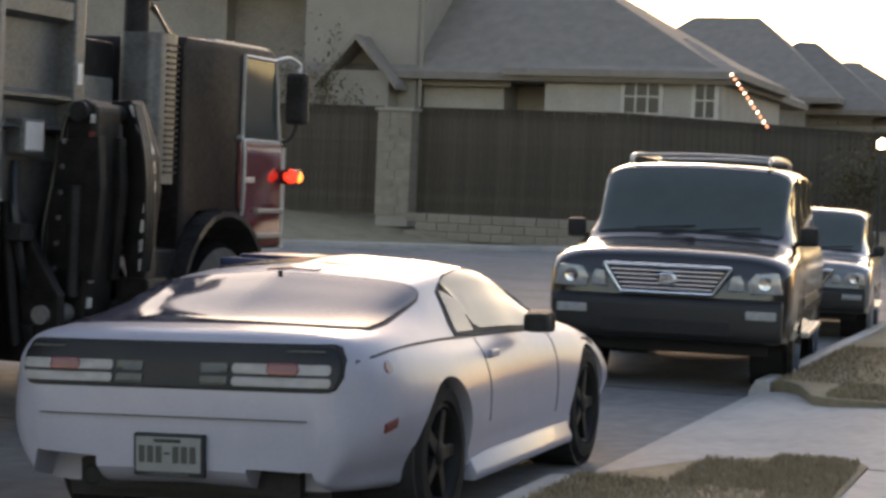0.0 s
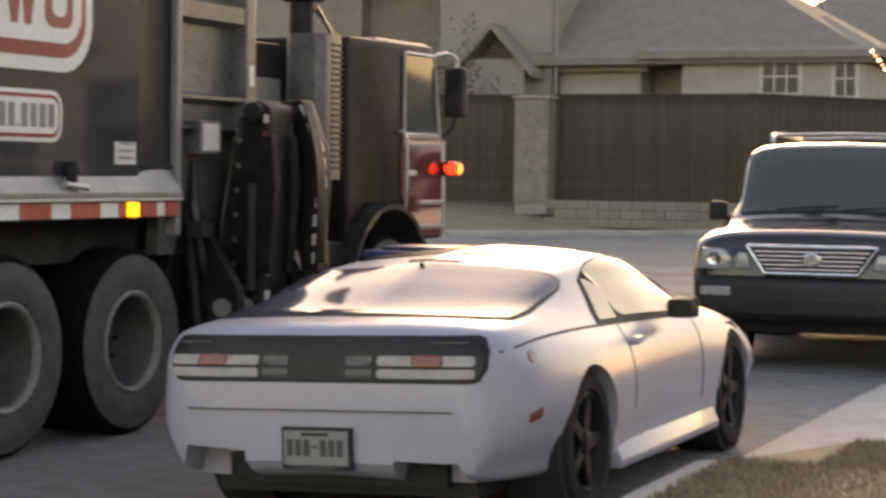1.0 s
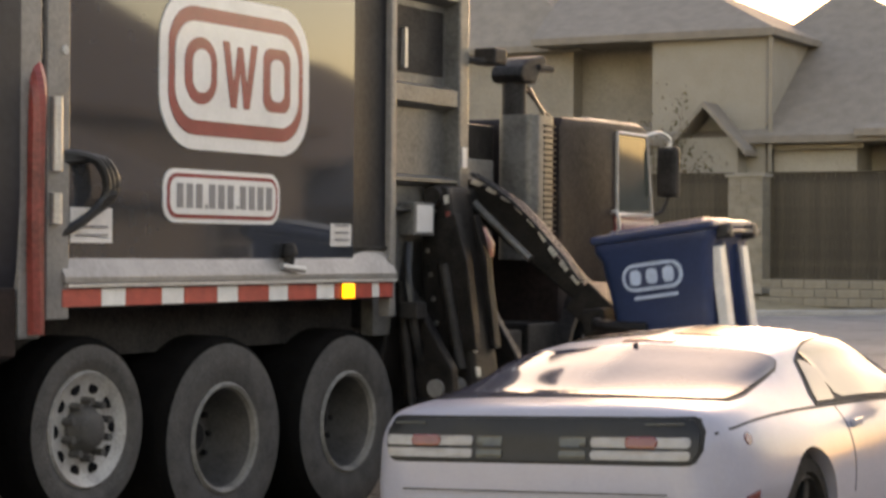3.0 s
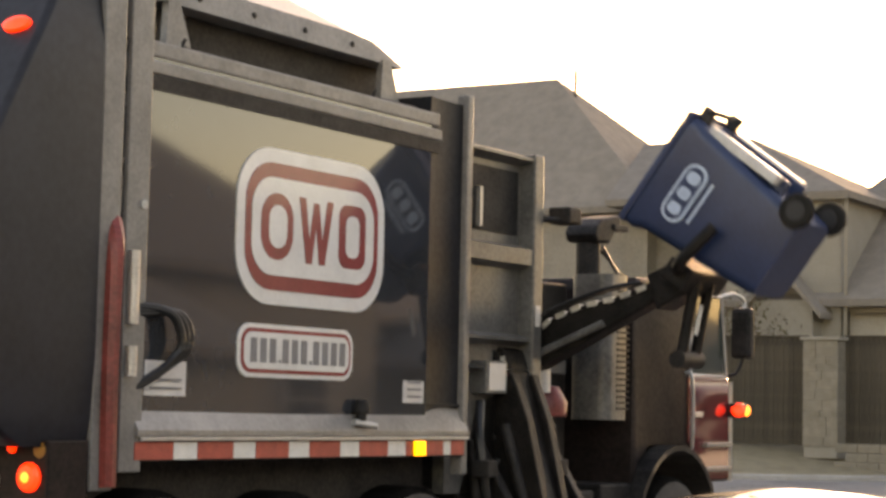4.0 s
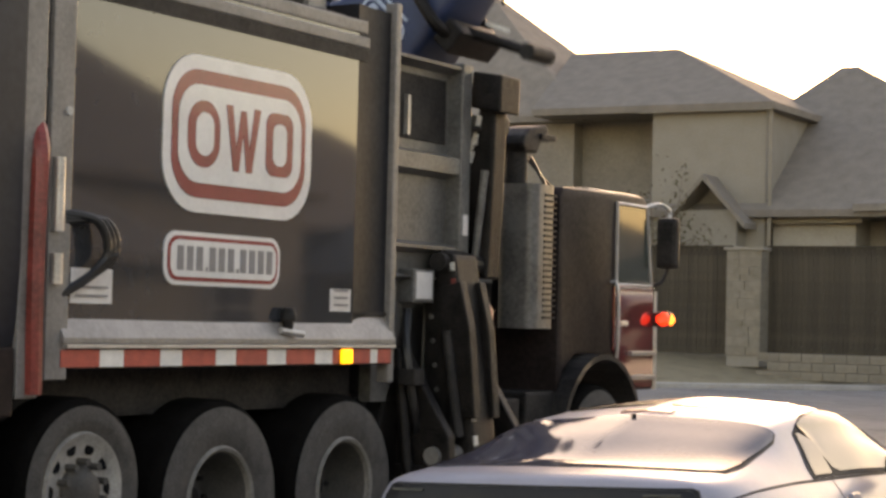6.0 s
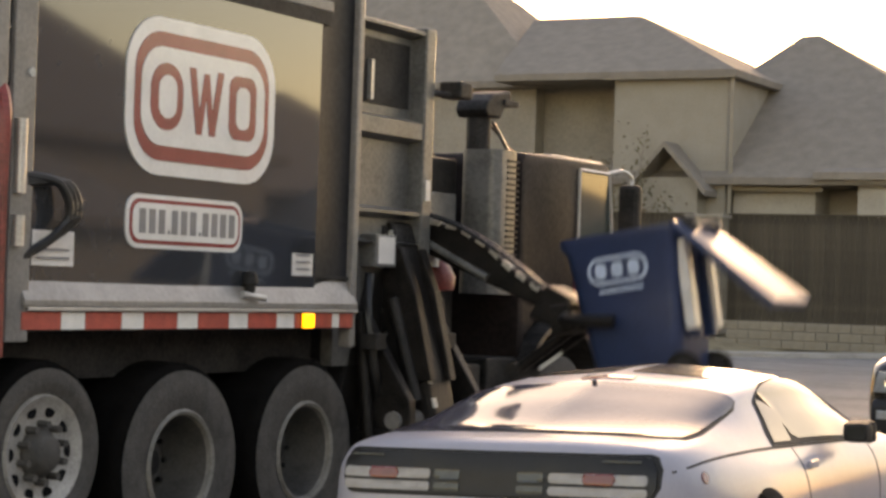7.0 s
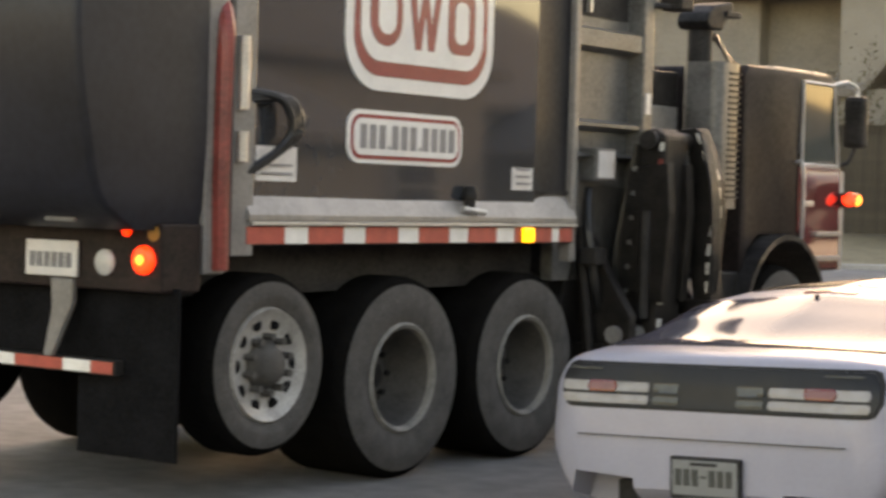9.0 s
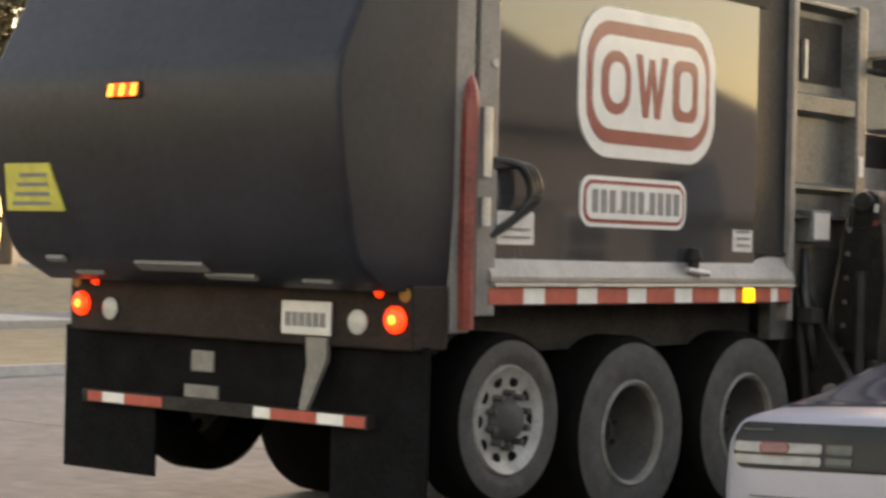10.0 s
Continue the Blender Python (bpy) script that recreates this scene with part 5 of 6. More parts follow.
def tail_strip(name, x0, x1, z0, z1, off, m, parent, label="", r=0.02):
    """A lens or panel bent round the tail; off: how far it stands out."""
    b = bmesh.new()
    n = 56
    cols = []
    for i in range(n + 1):
        x = x0 + (x1 - x0) * i / n
        e = min(x - x0, x1 - x)
        k = r - math.sqrt(max(0, r * r - (r - e) ** 2)) if e < r else 0
        zs = [z0 + k + (z1 - z0 - 2 * k) * j / 4 for j in range(5)]
        cols.append(([b.verts.new((x, tail_y(x, z) - off, z)) for z in zs], [b.verts.new((x, tail_y(x, z) + 0.03, z)) for z in zs]))
    for (a, c), (p, q) in zip(cols, cols[1:]):
        for j in range(4):
            b.faces.new((a[j], a[j + 1], p[j + 1], p[j]))
            b.faces.new((c[j], c[j + 1], q[j + 1], q[j]))
        for j in (0, 4):
            b.faces.new((a[j], p[j], q[j], c[j]))
    for a, c in (cols[0], cols[-1]):
        for j in range(4):
            b.faces.new((a[j], a[j + 1], c[j + 1], c[j]))
    return part(name, b, m, parent, label, smooth=True)


tail = tail_strip("tail_panel", -0.69, 0.72, 0.672, 0.842, 0.012, tail_dark, coupe, "black smoked full-width tail lamp panel", r=0.05)
tail_strip("panel_rim", -0.703, 0.733, 0.661, 0.852, 0.006, black_trim, tail, r=0.06)
for sx in (1, -1):
    f = lambda a, c: (min(sx * a, sx * c), max(sx * a, sx * c))
    tail_strip("reverse_lens", *f(0.27, 0.69), 0.682, 0.719, 0.018, lens_white, tail, "pale reversing lamp lens", r=0.012)
    tail_strip("brake_lens", *f(0.27, 0.69), 0.731, 0.772, 0.018, lens_white, tail, r=0.012)
    tail_strip("red_lens", *f(0.42, 0.56), 0.729, 0.776, 0.021, lens_red, tail, "dark red lamp lens", r=0.02)
    tail_strip("smoked_lens", *f(0.13, 0.25), 0.682, 0.719, 0.018, lens_grey, tail, r=0.01)
    tail_strip("smoked_lens", *f(0.13, 0.25), 0.731, 0.772, 0.018, lens_grey, tail, r=0.01)
    tail_strip("badge", *f(0.50, 0.66), 0.818, 0.829, 0.017, lens_grey, tail, r=0.004)
# hatch, screens and windows
yh = np.linspace(0.36, 1.17, 14)
part("hatch_frame", Z.patch(yh, np.interp(yh, [0.36, 0.385, 0.6, 1.12, 1.17], [0.80, 0.745, 0.735, 0.765, 0.80]), [1] * 14, 0.003, 10, 0), black_trim, coupe)
yh = np.linspace(0.375, 1.155, 14)
part("hatch_glass", Z.patch(yh, np.interp(yh, [0.375, 0.40, 0.6, 1.12, 1.155], [0.80, 0.757, 0.750, 0.782, 0.81]), [1] * 14, 0.008, 14, 0), car_glass, coupe, "dark sloping rear hatch glass", smooth=True)
yw = np.linspace(2.42, 3.0, 10)
part("windscreen", Z.patch(yw, np.interp(yw, [2.42, 3.0], [0.83, 0.78]), [1] * 10, 0.006, 12, 0), car_glass, coupe, smooth=True)
for sx in (1, -1):
    yt = np.linspace(1.46, 2.30, 8)
    part("roof_panel", Z.patch(yt, [0.895] * 8, [0.985] * 8, 0.005, 8, sx), roof_glass, coupe, "tinted glass roof panel", smooth=True)
    ys = np.linspace(1.30, 2.78, 18)
    lo = np.full(18, 0.624)
    hi = np.interp(ys, [1.30, 1.40, 1.6, 1.9, 2.2, 2.5, 2.7, 2.78], [0.665, 0.785, 0.845, 0.864, 0.860, 0.815, 0.735, 0.66])
    part("window_seal", Z.patch(ys, lo, hi, 0.004, 8, sx), black_trim, coupe, "black window seal")
    yq = np.linspace(1.34, 1.60, 8)
    part("quarter_window", Z.patch(yq, [0.635] * 8, np.interp(yq, [1.34, 1.42, 1.60], [0.66, 0.775, 0.72]), 0.009, 8, sx), side_glass, coupe, "tinted quarter window", smooth=True)
    yd = np.linspace(1.48, 2.72, 16)
    lo = np.interp(yd, [1.48, 1.66, 2.72], [0.80, 0.640, 0.640])
    hi = np.interp(yd, [1.48, 1.6, 1.9, 2.2, 2.5, 2.68, 2.72], [0.808, 0.832, 0.852, 0.848, 0.80, 0.725, 0.69])
    part("door_window", Z.patch(yd, lo, hi, 0.009, 8, sx), side_glass, coupe, "tinted side window", smooth=True)
    part("belt_strip", Z.patch(np.linspace(0.12, 2.8, 24), [0.612] * 24, [0.622] * 24, 0.003, 3, sx), black_trim, coupe)
    for y, a, c in ((1.56, 0.30, 0.625), (2.74, 0.26, 0.60)):
        part("door_gap", Z.patch([y, y + 0.007], [a] * 2, [c] * 2, 0.002, 14, sx), black_trim, coupe)
    part("door_handle", box(sx * 0.838, sx * 0.862, 1.62, 1.74, 0.70, 0.735, 0.008), white_paint, coupe)
    part("side_marker", Z.patch(np.linspace(0.235, 0.325, 4), [0.378] * 4, [0.402] * 4, 0.008, 4, sx), lens_red, coupe, "dark red side marker")
    part("side_emblem", Z.patch(np.linspace(0.28, 0.33, 6), [0.548, 0.535, 0.53, 0.53, 0.535, 0.548], [0.562, 0.575, 0.58, 0.58, 0.575, 0.562], 0.005, 5, sx), lens_red, coupe)
    part("side_skirt", prism([(sx * 0.78, 0.16), (sx * 0.875, 0.155), (sx * 0.885, 0.19), (sx * 0.85, 0.27), (sx * 0.78, 0.27)], "y", 1.31, 2.99, 0.012), white_paint, coupe, "white side skirt", smooth=True)
    mb = part("door_mirror", box(sx * 0.83, sx * 0.965, 2.20, 2.32, 0.785, 0.885, 0.035), black_trim, coupe, "black door mirror", smooth=True)
    part("mirror_cap", box(sx * 0.82, sx * 0.97, 2.29, 2.36, 0.78, 0.89, 0.03), black_trim, mb, smooth=True)
    part("mirror_glass", box(sx * 0.86, sx * 0.945, 2.194, 2.199, 0.805, 0.865), side_glass, mb)
    part("exhaust_tip", lathe([(0.035, 0), (0.045, 0.0), (0.045, 0.14), (0.035, 0.14)], Matrix.Translation((sx * 0.45, 0.30, 0.27)) @ pose(0, 0, 0, 90), 16, caps=False), alloy_dark, coupe, smooth=True)
part("bumper_line", box(-0.60, 0.60, -0.014, -0.006, 0.545, 0.55), lens_grey, coupe)
pf = part("plate_frame", box(-0.156, 0.162, -0.030, -0.004, 0.305, 0.48, 0.008), black_trim, coupe, "black number plate frame")
pl = part("plate", box(-0.142, 0.148, -0.035, -0.0305, 0.325, 0.466, 0.002), plate_pale, pf, "pale number plate with grey bars")
for k in range(7):
    part("plate_bar", box(-0.128 + 0.038 * k, -0.101 + 0.038 * k, -0.038, -0.0355, 0.362 if k != 3 else 0.395, 0.430 if k != 3 else 0.405), lens_grey, pl)
part("plate_bar", box(-0.06, 0.06, -0.038, -0.0355, 0.445, 0.458), black_trim, pl)
part("plate_rim", box(-0.09, 0.095, -0.038, -0.0305, 0.309, 0.322, 0.002), lens_grey, pf)
part("hatch_knob", lathe([(0.012, 0), (0.012, 0.012), (0.001, 0.016)], Matrix.Translation((0, 1.105, 1.098)) @ pose(0, 0, 0, 15), 10), black_trim, coupe)
part("rear_underside", box(-0.50, 0.50, 0.16, 0.6, 0.22, 0.34), black_trim, coupe)
part("high_stop_lamp", Z.patch(np.linspace(1.24, 1.30, 4), [0.965] * 4, [1] * 4, 0.006, 5, 0), lens_red, coupe, "dark red strip on the roof edge")


# ---- cars that face the camera ----
def facing_car(name, label, where, sx_, sz_, paint, lower, grille_m, glass, rack, alloy):
    """An upright estate whose front looks to -y; sx_, sz_ scale its width and height."""
    c = thing(name, label, "car", where)
    q = lambda *pts: tuple((x * sx_, z * sz_) for x, z in pts)
    S = Shell([
        (0.00, *q((0, 0.44), (0.70, 0.44), (0.80, 0.48), (0.84, 0.60), (0.83, 0.74), (0.79, 0.82), (0.62, 0.87), (0.35, 0.885), (0, 0.89))),
        (0.07, *q((0, 0.38), (0.80, 0.38), (0.89, 0.45), (0.93, 0.60), (0.92, 0.83), (0.88, 0.95), (0.70, 1.02), (0.40, 1.04), (0, 1.05))),
        (0.32, *q((0, 0.36), (0.84, 0.36), (0.94, 0.45), (0.97, 0.65), (0.96, 0.90), (0.92, 1.01), (0.74, 1.075), (0.40, 1.10), (0, 1.105))),
        (1.10, *q((0, 0.36), (0.86, 0.36), (0.95, 0.45), (0.975, 0.68), (0.96, 0.95), (0.915, 1.07), (0.78, 1.125), (0.45, 1.15), (0, 1.16))),
        (1.30, *q((0, 0.36), (0.86, 0.36), (0.95, 0.45), (0.975, 0.68), (0.96, 0.96), (0.91, 1.10), (0.80, 1.19), (0.62, 1.23), (0, 1.25))),
        (1.80, *q((0, 0.36), (0.86, 0.36), (0.95, 0.45), (0.975, 0.68), (0.96, 0.97), (0.90, 1.12), (0.81, 1.45), (0.715, 1.69), (0, 1.735))),
        (2.05, *q((0, 0.36), (0.86, 0.36), (0.95, 0.45), (0.975, 0.68), (0.96, 0.97), (0.90, 1.12), (0.815, 1.50), (0.73, 1.76), (0, 1.81))),
        (4.40, *q((0, 0.36), (0.86, 0.36), (0.95, 0.45), (0.97, 0.68), (0.955, 0.97), (0.895, 1.12), (0.815, 1.50), (0.73, 1.76), (0, 1.81))),
        (4.75, *q((0, 0.40), (0.84, 0.40), (0.92, 0.48), (0.94, 0.68), (0.93, 0.97), (0.87, 1.12), (0.77, 1.47), (0.65, 1.70), (0, 1.74))),
        (4.88, *q((0, 0.5), (0.7, 0.5), (0.80, 0.55), (0.82, 0.68), (0.81, 0.95), (0.77, 1.08), (0.68, 1.40), (0.56, 1.58), (0, 1.62))),
    ])
    W, H = 0.97 * sx_, sz_
    r = 0.385 * sz_
    cut = []
    for y in (0.88, 3.73):
        for k in (1, -1):
            cut.append(lathe([(r + 0.06, -0.35), (r + 0.06, 0.35)], Matrix.Translation((k * W * 0.93, y, r + 0.02)) @ pose(0, 0, 0, 0, 90, 0), 32))
    b = part("body", S.skin(64, 36), paint, c, smooth=True)
    carve(b, cut)
    for y in (0.88, 3.73):
        for k in (1, -1):
            car_wheel(c, k * W * 0.955, y, r, 0.26, r * 0.62, k, alloy, 6)
            part("wheel_well", lathe([(r + 0.05, -0.30), (r + 0.05, -0.03), (r + 0.03, -0.03), (r + 0.03, -0.30)], Matrix.Translation((W * 0.95 if k == 1 else -W * 0.95 + 0.33, y, r + 0.02)) @ pose(0, 0, 0, 0, 90, 0), 28, caps=False), black_trim, c)
            part("arch_flare", lathe([(r + 0.055, -0.03), (r + 0.075, 0.015), (r + 0.11, 0.01), (r + 0.12, -0.04)], Matrix.Translation((k * W * 0.985, y, r + 0.02)) @ pose(0, 0, 0, 0, 90 * k, 0), 32), paint, c)
    part("underside", box(-W * 0.8, W * 0.8, 0.3, 4.5, 0.27 * H, 0.42 * H), black_trim, c)
    part("bumper", prism([(-0.05, 0.40 * H), (-0.075, 0.46 * H), (-0.075, 0.68 * H), (-0.03, 0.73 * H), (0.16, 0.73 * H), (0.16, 0.40 * H)], "x", -W * 0.93, W * 0.93, 0.03), lower, c, "dark front bumper", smooth=True)
    part("bumper_opening", box(-W * 0.52, W * 0.52, -0.083, -0.07, 0.44 * H, 0.55 * H, 0.003), black_trim, c)
    g = part("grille", prism([(-0.50 * sx_, 0.965 * H), (0.50 * sx_, 0.965 * H), (0.36 * sx_, 0.755 * H), (-0.36 * sx_, 0.755 * H)], "y", -0.045, 0.12, 0.015), black_trim, c, "dark grille with chrome bars and rim")
    for i in range(5):
        z = (0.79 + 0.034 * i) * H
        w = (0.36 + 0.14 * (z / H - 0.755) / 0.21 - 0.03) * sx_
        part("grille_bar", box(-w, w, -0.058, -0.046, z - 0.007, z + 0.007, 0.002), chrome, g)
    rim = [((-0.50, 0.965), (0.50, 0.965)), ((0.50, 0.965), (0.36, 0.755)), ((0.36, 0.755), (-0.36, 0.755)), ((-0.36, 0.755), (-0.50, 0.965))]
    for a, d in rim:
        part("grille_rim", rod((a[0] * sx_, -0.05, a[1] * H), (d[0] * sx_, -0.05, d[1] * H), 0.016), chrome, g)
    part("grille_emblem", lathe([(0.07, 0), (0.07, 0.012), (0.05, 0.02), (0.05, 0.0)], Matrix.Translation((0, -0.058, 0.865 * H)) @ pose(0, 0, 0, 90) @ Matrix.Diagonal((1.15, 0.8, 1, 1)), 20), chrome, g)
    for k in (1, -1):
        f = lambda a, d: (k * a * sx_, k * d * sx_)
        hl = part("headlamp", prism([(k * 0.64 * sx_, 0.775 * H), (k * 0.62 * sx_, 0.86 * H), (k * 0.68 * sx_, 0.935 * H), (k * 0.86 * sx_, 0.945 * H), (k * 0.90 * sx_, 0.78 * H)], "y", -0.03, 0.12, 0.012), head_glass, c, "clear headlamp", smooth=True)
        part("reflector", lathe([(0.055, 0), (0.05, 0.01), (0.02, 0.004)], Matrix.Translation((k * 0.76 * sx_, -0.032, 0.86 * H)) @ pose(0, 0, 0, 90), 16), chrome, hl)
        part("inner_lamp", prism([(k * 0.47 * sx_, 0.79 * H), (k * 0.50 * sx_, 0.91 * H), (k * 0.57 * sx_, 0.915 * H), (k * 0.60 * sx_, 0.86 * H), (k * 0.60 * sx_, 0.79 * H)], "y", -0.04, 0.1, 0.012), head_glass, c, smooth=True)
        part("fog_lamp", box(*f(0.62, 0.86), -0.085, -0.06, 0.575 * H, 0.645 * H, 0.01), head_glass, c, "pale fog lamp")
        m_ = part("door_mirror", box(*f(0.92, 1.075), 1.42, 1.56, 1.13 * H, 1.295 * H, 0.045), black_trim, c, "dark door mirror", smooth=True)
        part("mirror_foot", box(*f(0.86, 0.97), 1.45, 1.55, 1.13 * H, 1.17 * H, 0.01), black_trim, m_)
        part("step_board", box(*f(0.93, 1.03), 1.45, 3.2, 0.36 * H, 0.41 * H, 0.012), alloy_grey, c)
        yw = np.linspace(1.62, 4.25, 16)
        part("side_glass", S.patch(yw, [0.645] * 16, np.interp(yw, [1.62, 2.0, 4.1, 4.25], [0.67, 0.835, 0.84, 0.80]), 0.006, 8, k), side_glass, c, "tinted side windows", smooth=True)
        for y in (2.55, 3.5):
            part("window_pillar", S.patch([y, y + 0.1], [0.64] * 2, [0.85] * 2, 0.010, 8, k), paint, c)
        for y in (1.42, 2.62, 3.45):
            part("door_gap", S.patch([y, y + 0.01], [0.2] * 2, [0.63] * 2, 0.002, 14, k), black_trim, c)
        part("side_moulding", S.patch(np.linspace(1.35, 3.35, 8), [0.345] * 8, [0.385] * 8, 0.012, 3, k), lower, c)
        if rack:
            part("roof_rail", tube([(k * 0.60, 1.92, 1.79 * H), (k * 0.61, 2.05, 1.865 * H), (k * 0.62, 3.0, 1.885 * H), (k * 0.62, 4.1, 1.865 * H), (k * 0.61, 4.25, 1.79 * H)], 0.02), alloy_grey, c, smooth=True)
    if rack:
        for y in (2.12, 3.9):
            part("cross_bar", tube([(-0.61, y, 1.87 * H), (0, y, 1.885 * H), (0.61, y, 1.87 * H)], 0.017), alloy_grey, c, smooth=True)
    yw = np.linspace(1.24, 1.84, 10)
    part("windscreen_seal", S.patch(yw, np.interp(yw, [1.24, 1.26, 1.84], [0.79, 0.765, 0.79]), [1] * 10, 0.004, 12, 0), black_trim, c)
    yw = np.linspace(1.27, 1.82, 10)
    part("windscreen", S.patch(yw, np.interp(yw, [1.27, 1.285, 1.82], [0.79, 0.776, 0.80]), [1] * 10, 0.009, 14, 0), glass, c, "dark windscreen", smooth=True)
    for k in (0.1, -0.45):
        part("wiper", rod((k, 1.22, 1.235 * H), (k + 0.5, 1.30, 1.27 * H), 0.008, 6), black_trim, c)
    return c


facing_car("large_suv", "dark glossy large SUV with chrome grille parked facing along the kerb", pose(0.30, 7.94, 0, 0, 0, 5), 1.0, 1.0, suv_paint, suv_lower, chrome, cab_glass, True, alloy_grey)
silver_paint = mat("grey_silver_paint", (0.16, 0.165, 0.17), 0.2, vary=0.08, coat=0.8)
facing_car("estate_car", "grey estate car parked behind the SUV along the kerb", pose(0.24, 14.6, 0, 0, 0, 5), 0.90, 0.80, silver_paint, suv_lower, chrome, cab_glass, False, alloy_grey)

# ---- small things in the distance ----
string = thing("light_string", "slanting row of lit red and white bulbs on a thin pole", "lights", pose(0, 0, 0))
p0, p1 = Vector((-6.15, 44.4, 4.80)), Vector((-5.15, 44.4, 3.46))
part("pole", rod((-5.0, 44.42, 0.5), (-5.0, 44.42, 3.5), 0.03), black_metal, string)
part("bar", rod(p0, p1 + Vector((0.13, 0, -0.1)), 0.012, 6), black_metal, string)
for k in range(12):
    p = p0.lerp(p1, k / 11)
    part("bulb", lathe([(0.001, -0.05), (0.042, -0.02), (0.042, 0.02), (0.001, 0.05)], Matrix.Translation(p), 10), red_lamp if k % 2 else warm_lamp, string)
lamp = thing("street_lamp", "distant lit street lamp on a dark post", "lamp", pose(-2.2, 44.6, 0.3))
part("post", rod((0, 0, 0), (0, 0, 2.7), 0.05, r2=0.035), black_metal, lamp)
part("lantern", lathe([(0.05, 0), (0.13, 0.05), (0.14, 0.2), (0.05, 0.3), (0.001, 0.32)], Matrix.Translation((0, 0, 2.65)), 12), warm_lamp, lamp, "lit lantern")


def shrub(name, x, y, z, w, h, seed, bare=False):
    """A shrub or small bare tree: stems and many small leaves."""
    r = random.Random(seed)
    t = thing(name, "brown winter shrub against the house wall" if not bare else "bare young tree with some brown leaves remaining", "shrub" if not bare else "tree", pose(x, y, z))
    sb = None
    tips = []
    for k in range(9):
        a = r.uniform(0, 6.28)
        q = Vector((math.cos(a) * w * r.uniform(0.2, 0.5), math.sin(a) * w * r.uniform(0.2, 0.5), h * r.uniform(0.55, 1)))
        sb = rod((0, 0, 0), q, 0.035 if bare else 0.02, 6, sb, 0.006)
        tips.append(q)
        for j in range(4):
            e = q * r.uniform(0.5, 0.95)
            f = e + Vector((r.uniform(-1, 1), r.uniform(-1, 1), r.uniform(0, 1.2))) * w * 0.25
            sb = rod(e, f, 0.012, 5, sb, 0.003)
            tips.append(f)
    part("trunk", sb, bark, t)
    v, fc = [], []
    for _ in range(1600):
        q = r.choice(tips)
        p = q * r.uniform(0.6, 1.05) + Vector((r.gauss(0, 1), r.gauss(0, 1), r.gauss(0, 1))) * w * 0.09
        p.z = max(p.z, 0.05)
        u = Vector((r.gauss(0, 1), r.gauss(0, 1), r.gauss(0, 1))).normalized() * 0.07
        s = u.cross(Vector((r.gauss(0, 1), r.gauss(0, 1), 1))).normalized() * 0.035
        k = len(v)
        v += [p - u, p + s, p + u, p - s]
        fc.append((k, k + 1, k + 2, k + 3))
    me = bpy.data.meshes.new("crown")
    me.from_pydata([tuple(p) for p in v], [], fc)
    me.materials.append(leafmat)
    ob = new("crown", me)
    ob.parent = t


def street_tree(x, y, h, w, seed):
    """A tree with a tapered trunk, limbs, and a crown of many small leaves in uneven clumps."""
    r = random.Random(seed)
    t = thing("tree", "dark leafy evergreen tree across the street", "tree", pose(x, y, 0.1), group="trees across the street")
    tb_ = rod((0, 0, -0.1), (0.1, 0.05, h * 0.45), 0.22, 10, None, 0.13)
    tips = []
    for k in range(16):
        a, u = r.uniform(0, 6.28), r.uniform(0.15, 1)
        q = Vector((math.cos(a) * w * 0.5 * (1.05 - 0.75 * u), math.sin(a) * w * 0.5 * (1.05 - 0.75 * u), h * (0.16 + 0.80 * u)))
        tb_ = rod((0.08 * u, 0.04 * u, h * (0.12 + 0.33 * u)), q, 0.07, 6, tb_, 0.015)
        tips.append(q)
    part("trunk", tb_, bark, t)
    v, fc = [], []
    for _ in range(9000):
        q = r.choice(tips)
        p = q + Vector((r.gauss(0, 1), r.gauss(0, 1), r.gauss(0, 0.9))) * w * 0.115
        u = Vector((r.gauss(0, 1), r.gauss(0, 1), r.gauss(0, 1))).normalized() * 0.17
        c = u.cross(Vector((r.gauss(0, 1), r.gauss(0, 1), 1))).normalized() * 0.09
        k = len(v)
        v += [p - u, p + c, p + u, p - c]
        fc.append((k, k + 1, k + 2, k + 3))
    me = bpy.data.meshes.new("crown")
    me.from_pydata([tuple(p) for p in v], [], fc)
    me.materials.append(leafmat)
    ob = new("crown", me)
    ob.parent = t


street_tree(-45.5, 31.5, 10.5, 7.5, 11)
street_tree(-50.0, 25.0, 9.0, 7.0, 12)
shrub("young_tree", -19.3, 47.3, 0.7, 2.6, 5.2, 3, True)
shrub("shrub", -2.9, 47.5, 0.6, 2.6, 2.6, 4)
shrub("shrub", -1.2, 49.5, 0.6, 3.0, 3.0, 5)
shrub("shrub", -0.2, 45.0, 0.5, 2.2, 2.0, 6)


# ---- what moves ----
TRUCK_S = [(0, -0.405), (0.25, -0.22), (0.5, -0.077), (0.8, -0.015), (1.1, 0), (8.5, 0), (8.8, 0.002), (9, 0.006), (9.25, 0.055), (9.5, 0.145), (9.75, 0.33), (10, 0.56)]
BIN_Y = 3.8
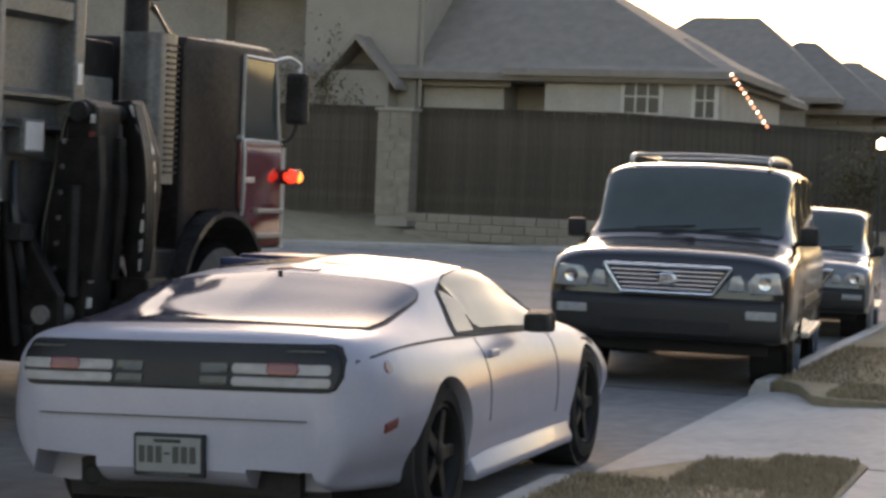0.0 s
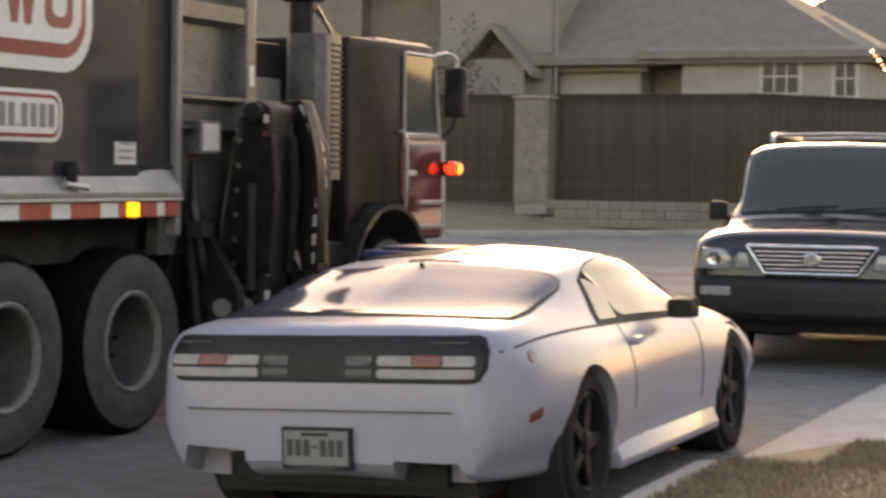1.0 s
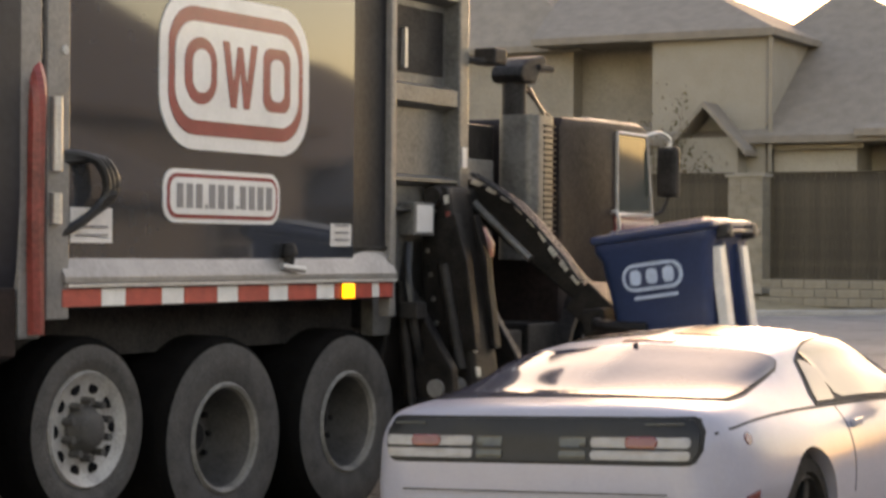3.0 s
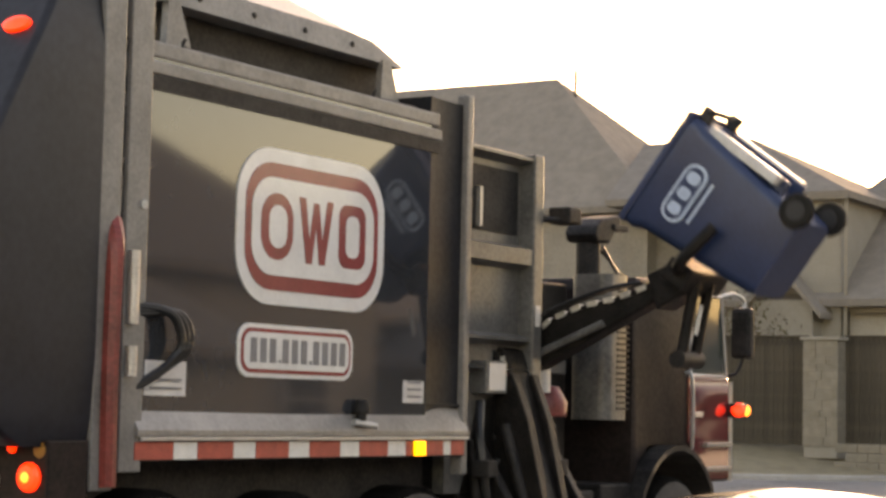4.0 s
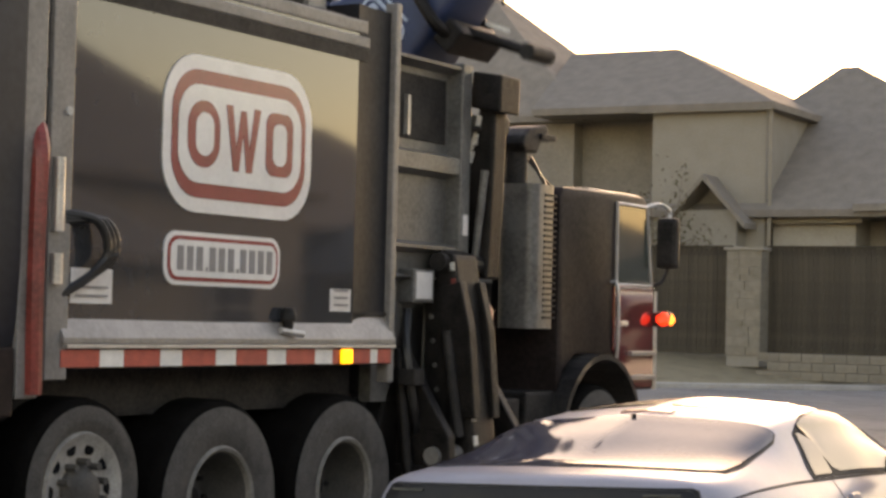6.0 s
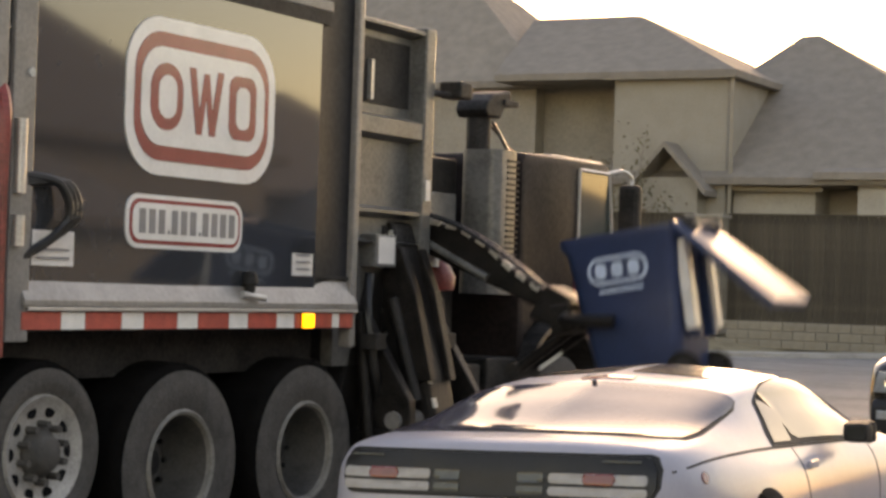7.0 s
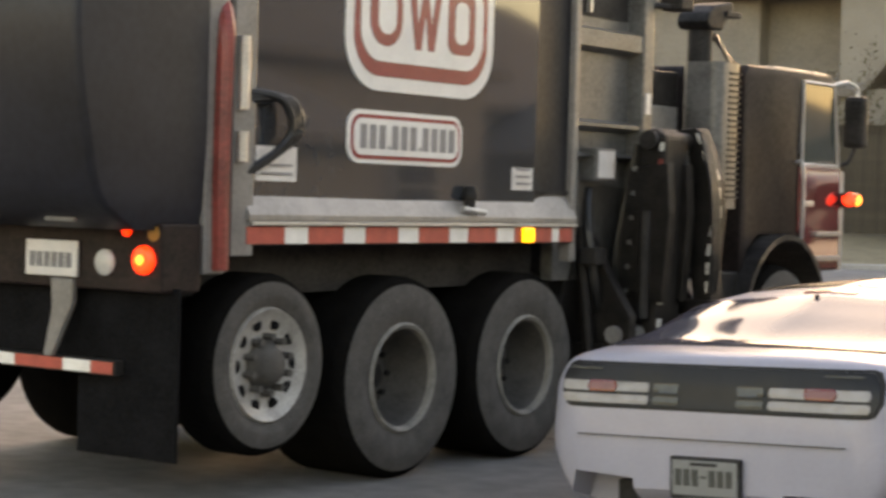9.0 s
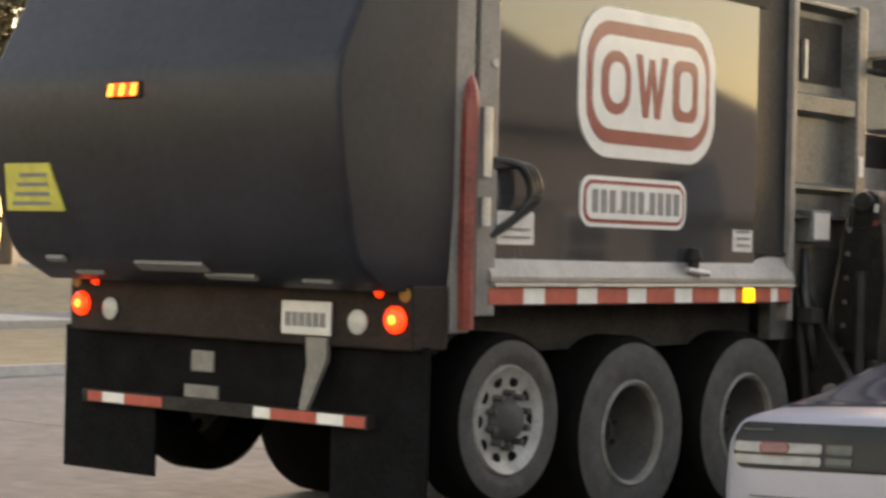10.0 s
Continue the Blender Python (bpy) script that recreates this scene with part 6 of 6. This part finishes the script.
# seconds, the bin's middle in the truck's space (outwards, up), its tilt towards the truck
BIN = [(0, 2.38, 0.51, 0), (2.6, 2.38, 0.51, 0), (2.95, 2.52, 1.0, 6), (3.3, 2.62, 1.61, 18), (3.5, 2.66, 1.845, 26), (3.7, 2.60, 2.20, 36), (3.9, 2.50, 2.50, 46), (4.1, 2.28, 2.93, 60), (4.2, 2.11, 3.15, 66),
       (4.3, 1.88, 3.30, 76), (4.5, 1.42, 3.43, 92), (4.7, 1.0, 3.43, 106), (4.9, 0.84, 3.62, 126), (5.1, 0.62, 3.64, 140), (5.4, 0.58, 3.64, 150), (5.65, 0.66, 3.62, 134), (5.9, 0.62, 3.62, 146),
       (6.1, 0.9, 3.55, 118), (6.3, 1.26, 3.33, 102), (6.5, 1.95, 3.18, 88), (6.6, 2.34, 2.90, 66), (6.7, 2.55, 2.44, 48), (6.9, 2.67, 1.705, 20), (7.0, 2.58, 1.40, 10), (7.2, 2.42, 0.70, 0), (7.3, 2.40, 0.51, 0), (10, 2.40, 0.51, 0)]
LID = [(0, 0), (4.6, 0), (4.8, 50), (5.0, 95), (5.4, 110), (5.9, 105), (6.3, 40), (6.5, 20), (6.6, 75), (6.7, 140), (6.9, 205), (7.0, 225), (7.2, 250), (7.4, 262), (10, 262)]
STOW, READY = (1.55, 0.62), (1.85, 0.78)


def bin_pose(x, z, tilt):
    m = Matrix.Translation((x, BIN_Y, z)) @ pose(0, 0, 0, 0, -tilt, 0) @ Matrix.Translation((0, 0, -BIN_H / 2))
    return TRUCK_M(0) @ m


def wrist(x, z, tilt):
    a = radians(tilt)
    return (x - 0.42 * math.cos(a), z - 0.42 * math.sin(a), tilt)


def arm_rows():
    """Seconds, wrist out and up, and the gripper's tilt: folded, out to the bin, with the bin, and back."""
    rows = [(0, *STOW, -60), (1.6, *STOW, -60), (1.95, *READY, -60), (2.1, *READY, -60), (2.35, 1.90, 0.7, -30), (2.6, *wrist(2.42, 0.51, 0))]
    rows += [(t, *wrist(x, z, a)) for t, x, z, a in BIN if 2.6 < t <= 7.3]
    return rows + [(7.42, 1.9, 0.66, -20), (7.55, *STOW, -60), (10, *STOW, -60)]


def motions():
    walk(truck, [(t, TRUCK_M(s)) for t, s in TRUCK_S])
    for w, at, r, side, down in WHEELS:
        if down:
            walk(w, [(t, Matrix.Translation(at) @ pose(0, 0, 0, -math.degrees(s / r)) @ pose(0, 0, 0, 0, 0, 0 if side == 1 else 180)) for t, s in TRUCK_S])
    walk(wheelie, [(t, bin_pose(x, z, a)) for t, x, z, a in BIN])
    walk(lid, [(t, pose(*LID_AT) @ pose(0, 0, 0, 0, a, 0)) for t, a in LID])
    up_rows, fore_rows, grip_rows = [], [], []
    for t, x, z, tilt in arm_rows():
        ax = max(x, 1.27)
        dx, dz = ax - SHOULDER[0], z - SHOULDER[1]
        d = min(max(math.hypot(dx, dz), abs(L1 - L2) + 0.02), L1 + L2 - 0.01)
        base = math.atan2(dz, dx)
        bend = math.acos((L1 * L1 + d * d - L2 * L2) / (2 * L1 * d))
        a1 = base + bend
        ex, ez = SHOULDER[0] + L1 * math.cos(a1), SHOULDER[1] + L1 * math.sin(a1)
        a2 = math.atan2(z - ez, ax - ex)
        up_rows.append((t, pose(SHOULDER[0], ARM_Y, SHOULDER[1], 0, -math.degrees(a1), 0)))
        fore_rows.append((t, pose(ex, ARM_Y + 0.36, ez, 0, -math.degrees(a2), 0)))
        grip_rows.append((t, pose(x, BIN_Y, z, 0, -tilt, 0)))
    walk(upper, up_rows)
    walk(fore, fore_rows)
    walk(grip, grip_rows)


motions()
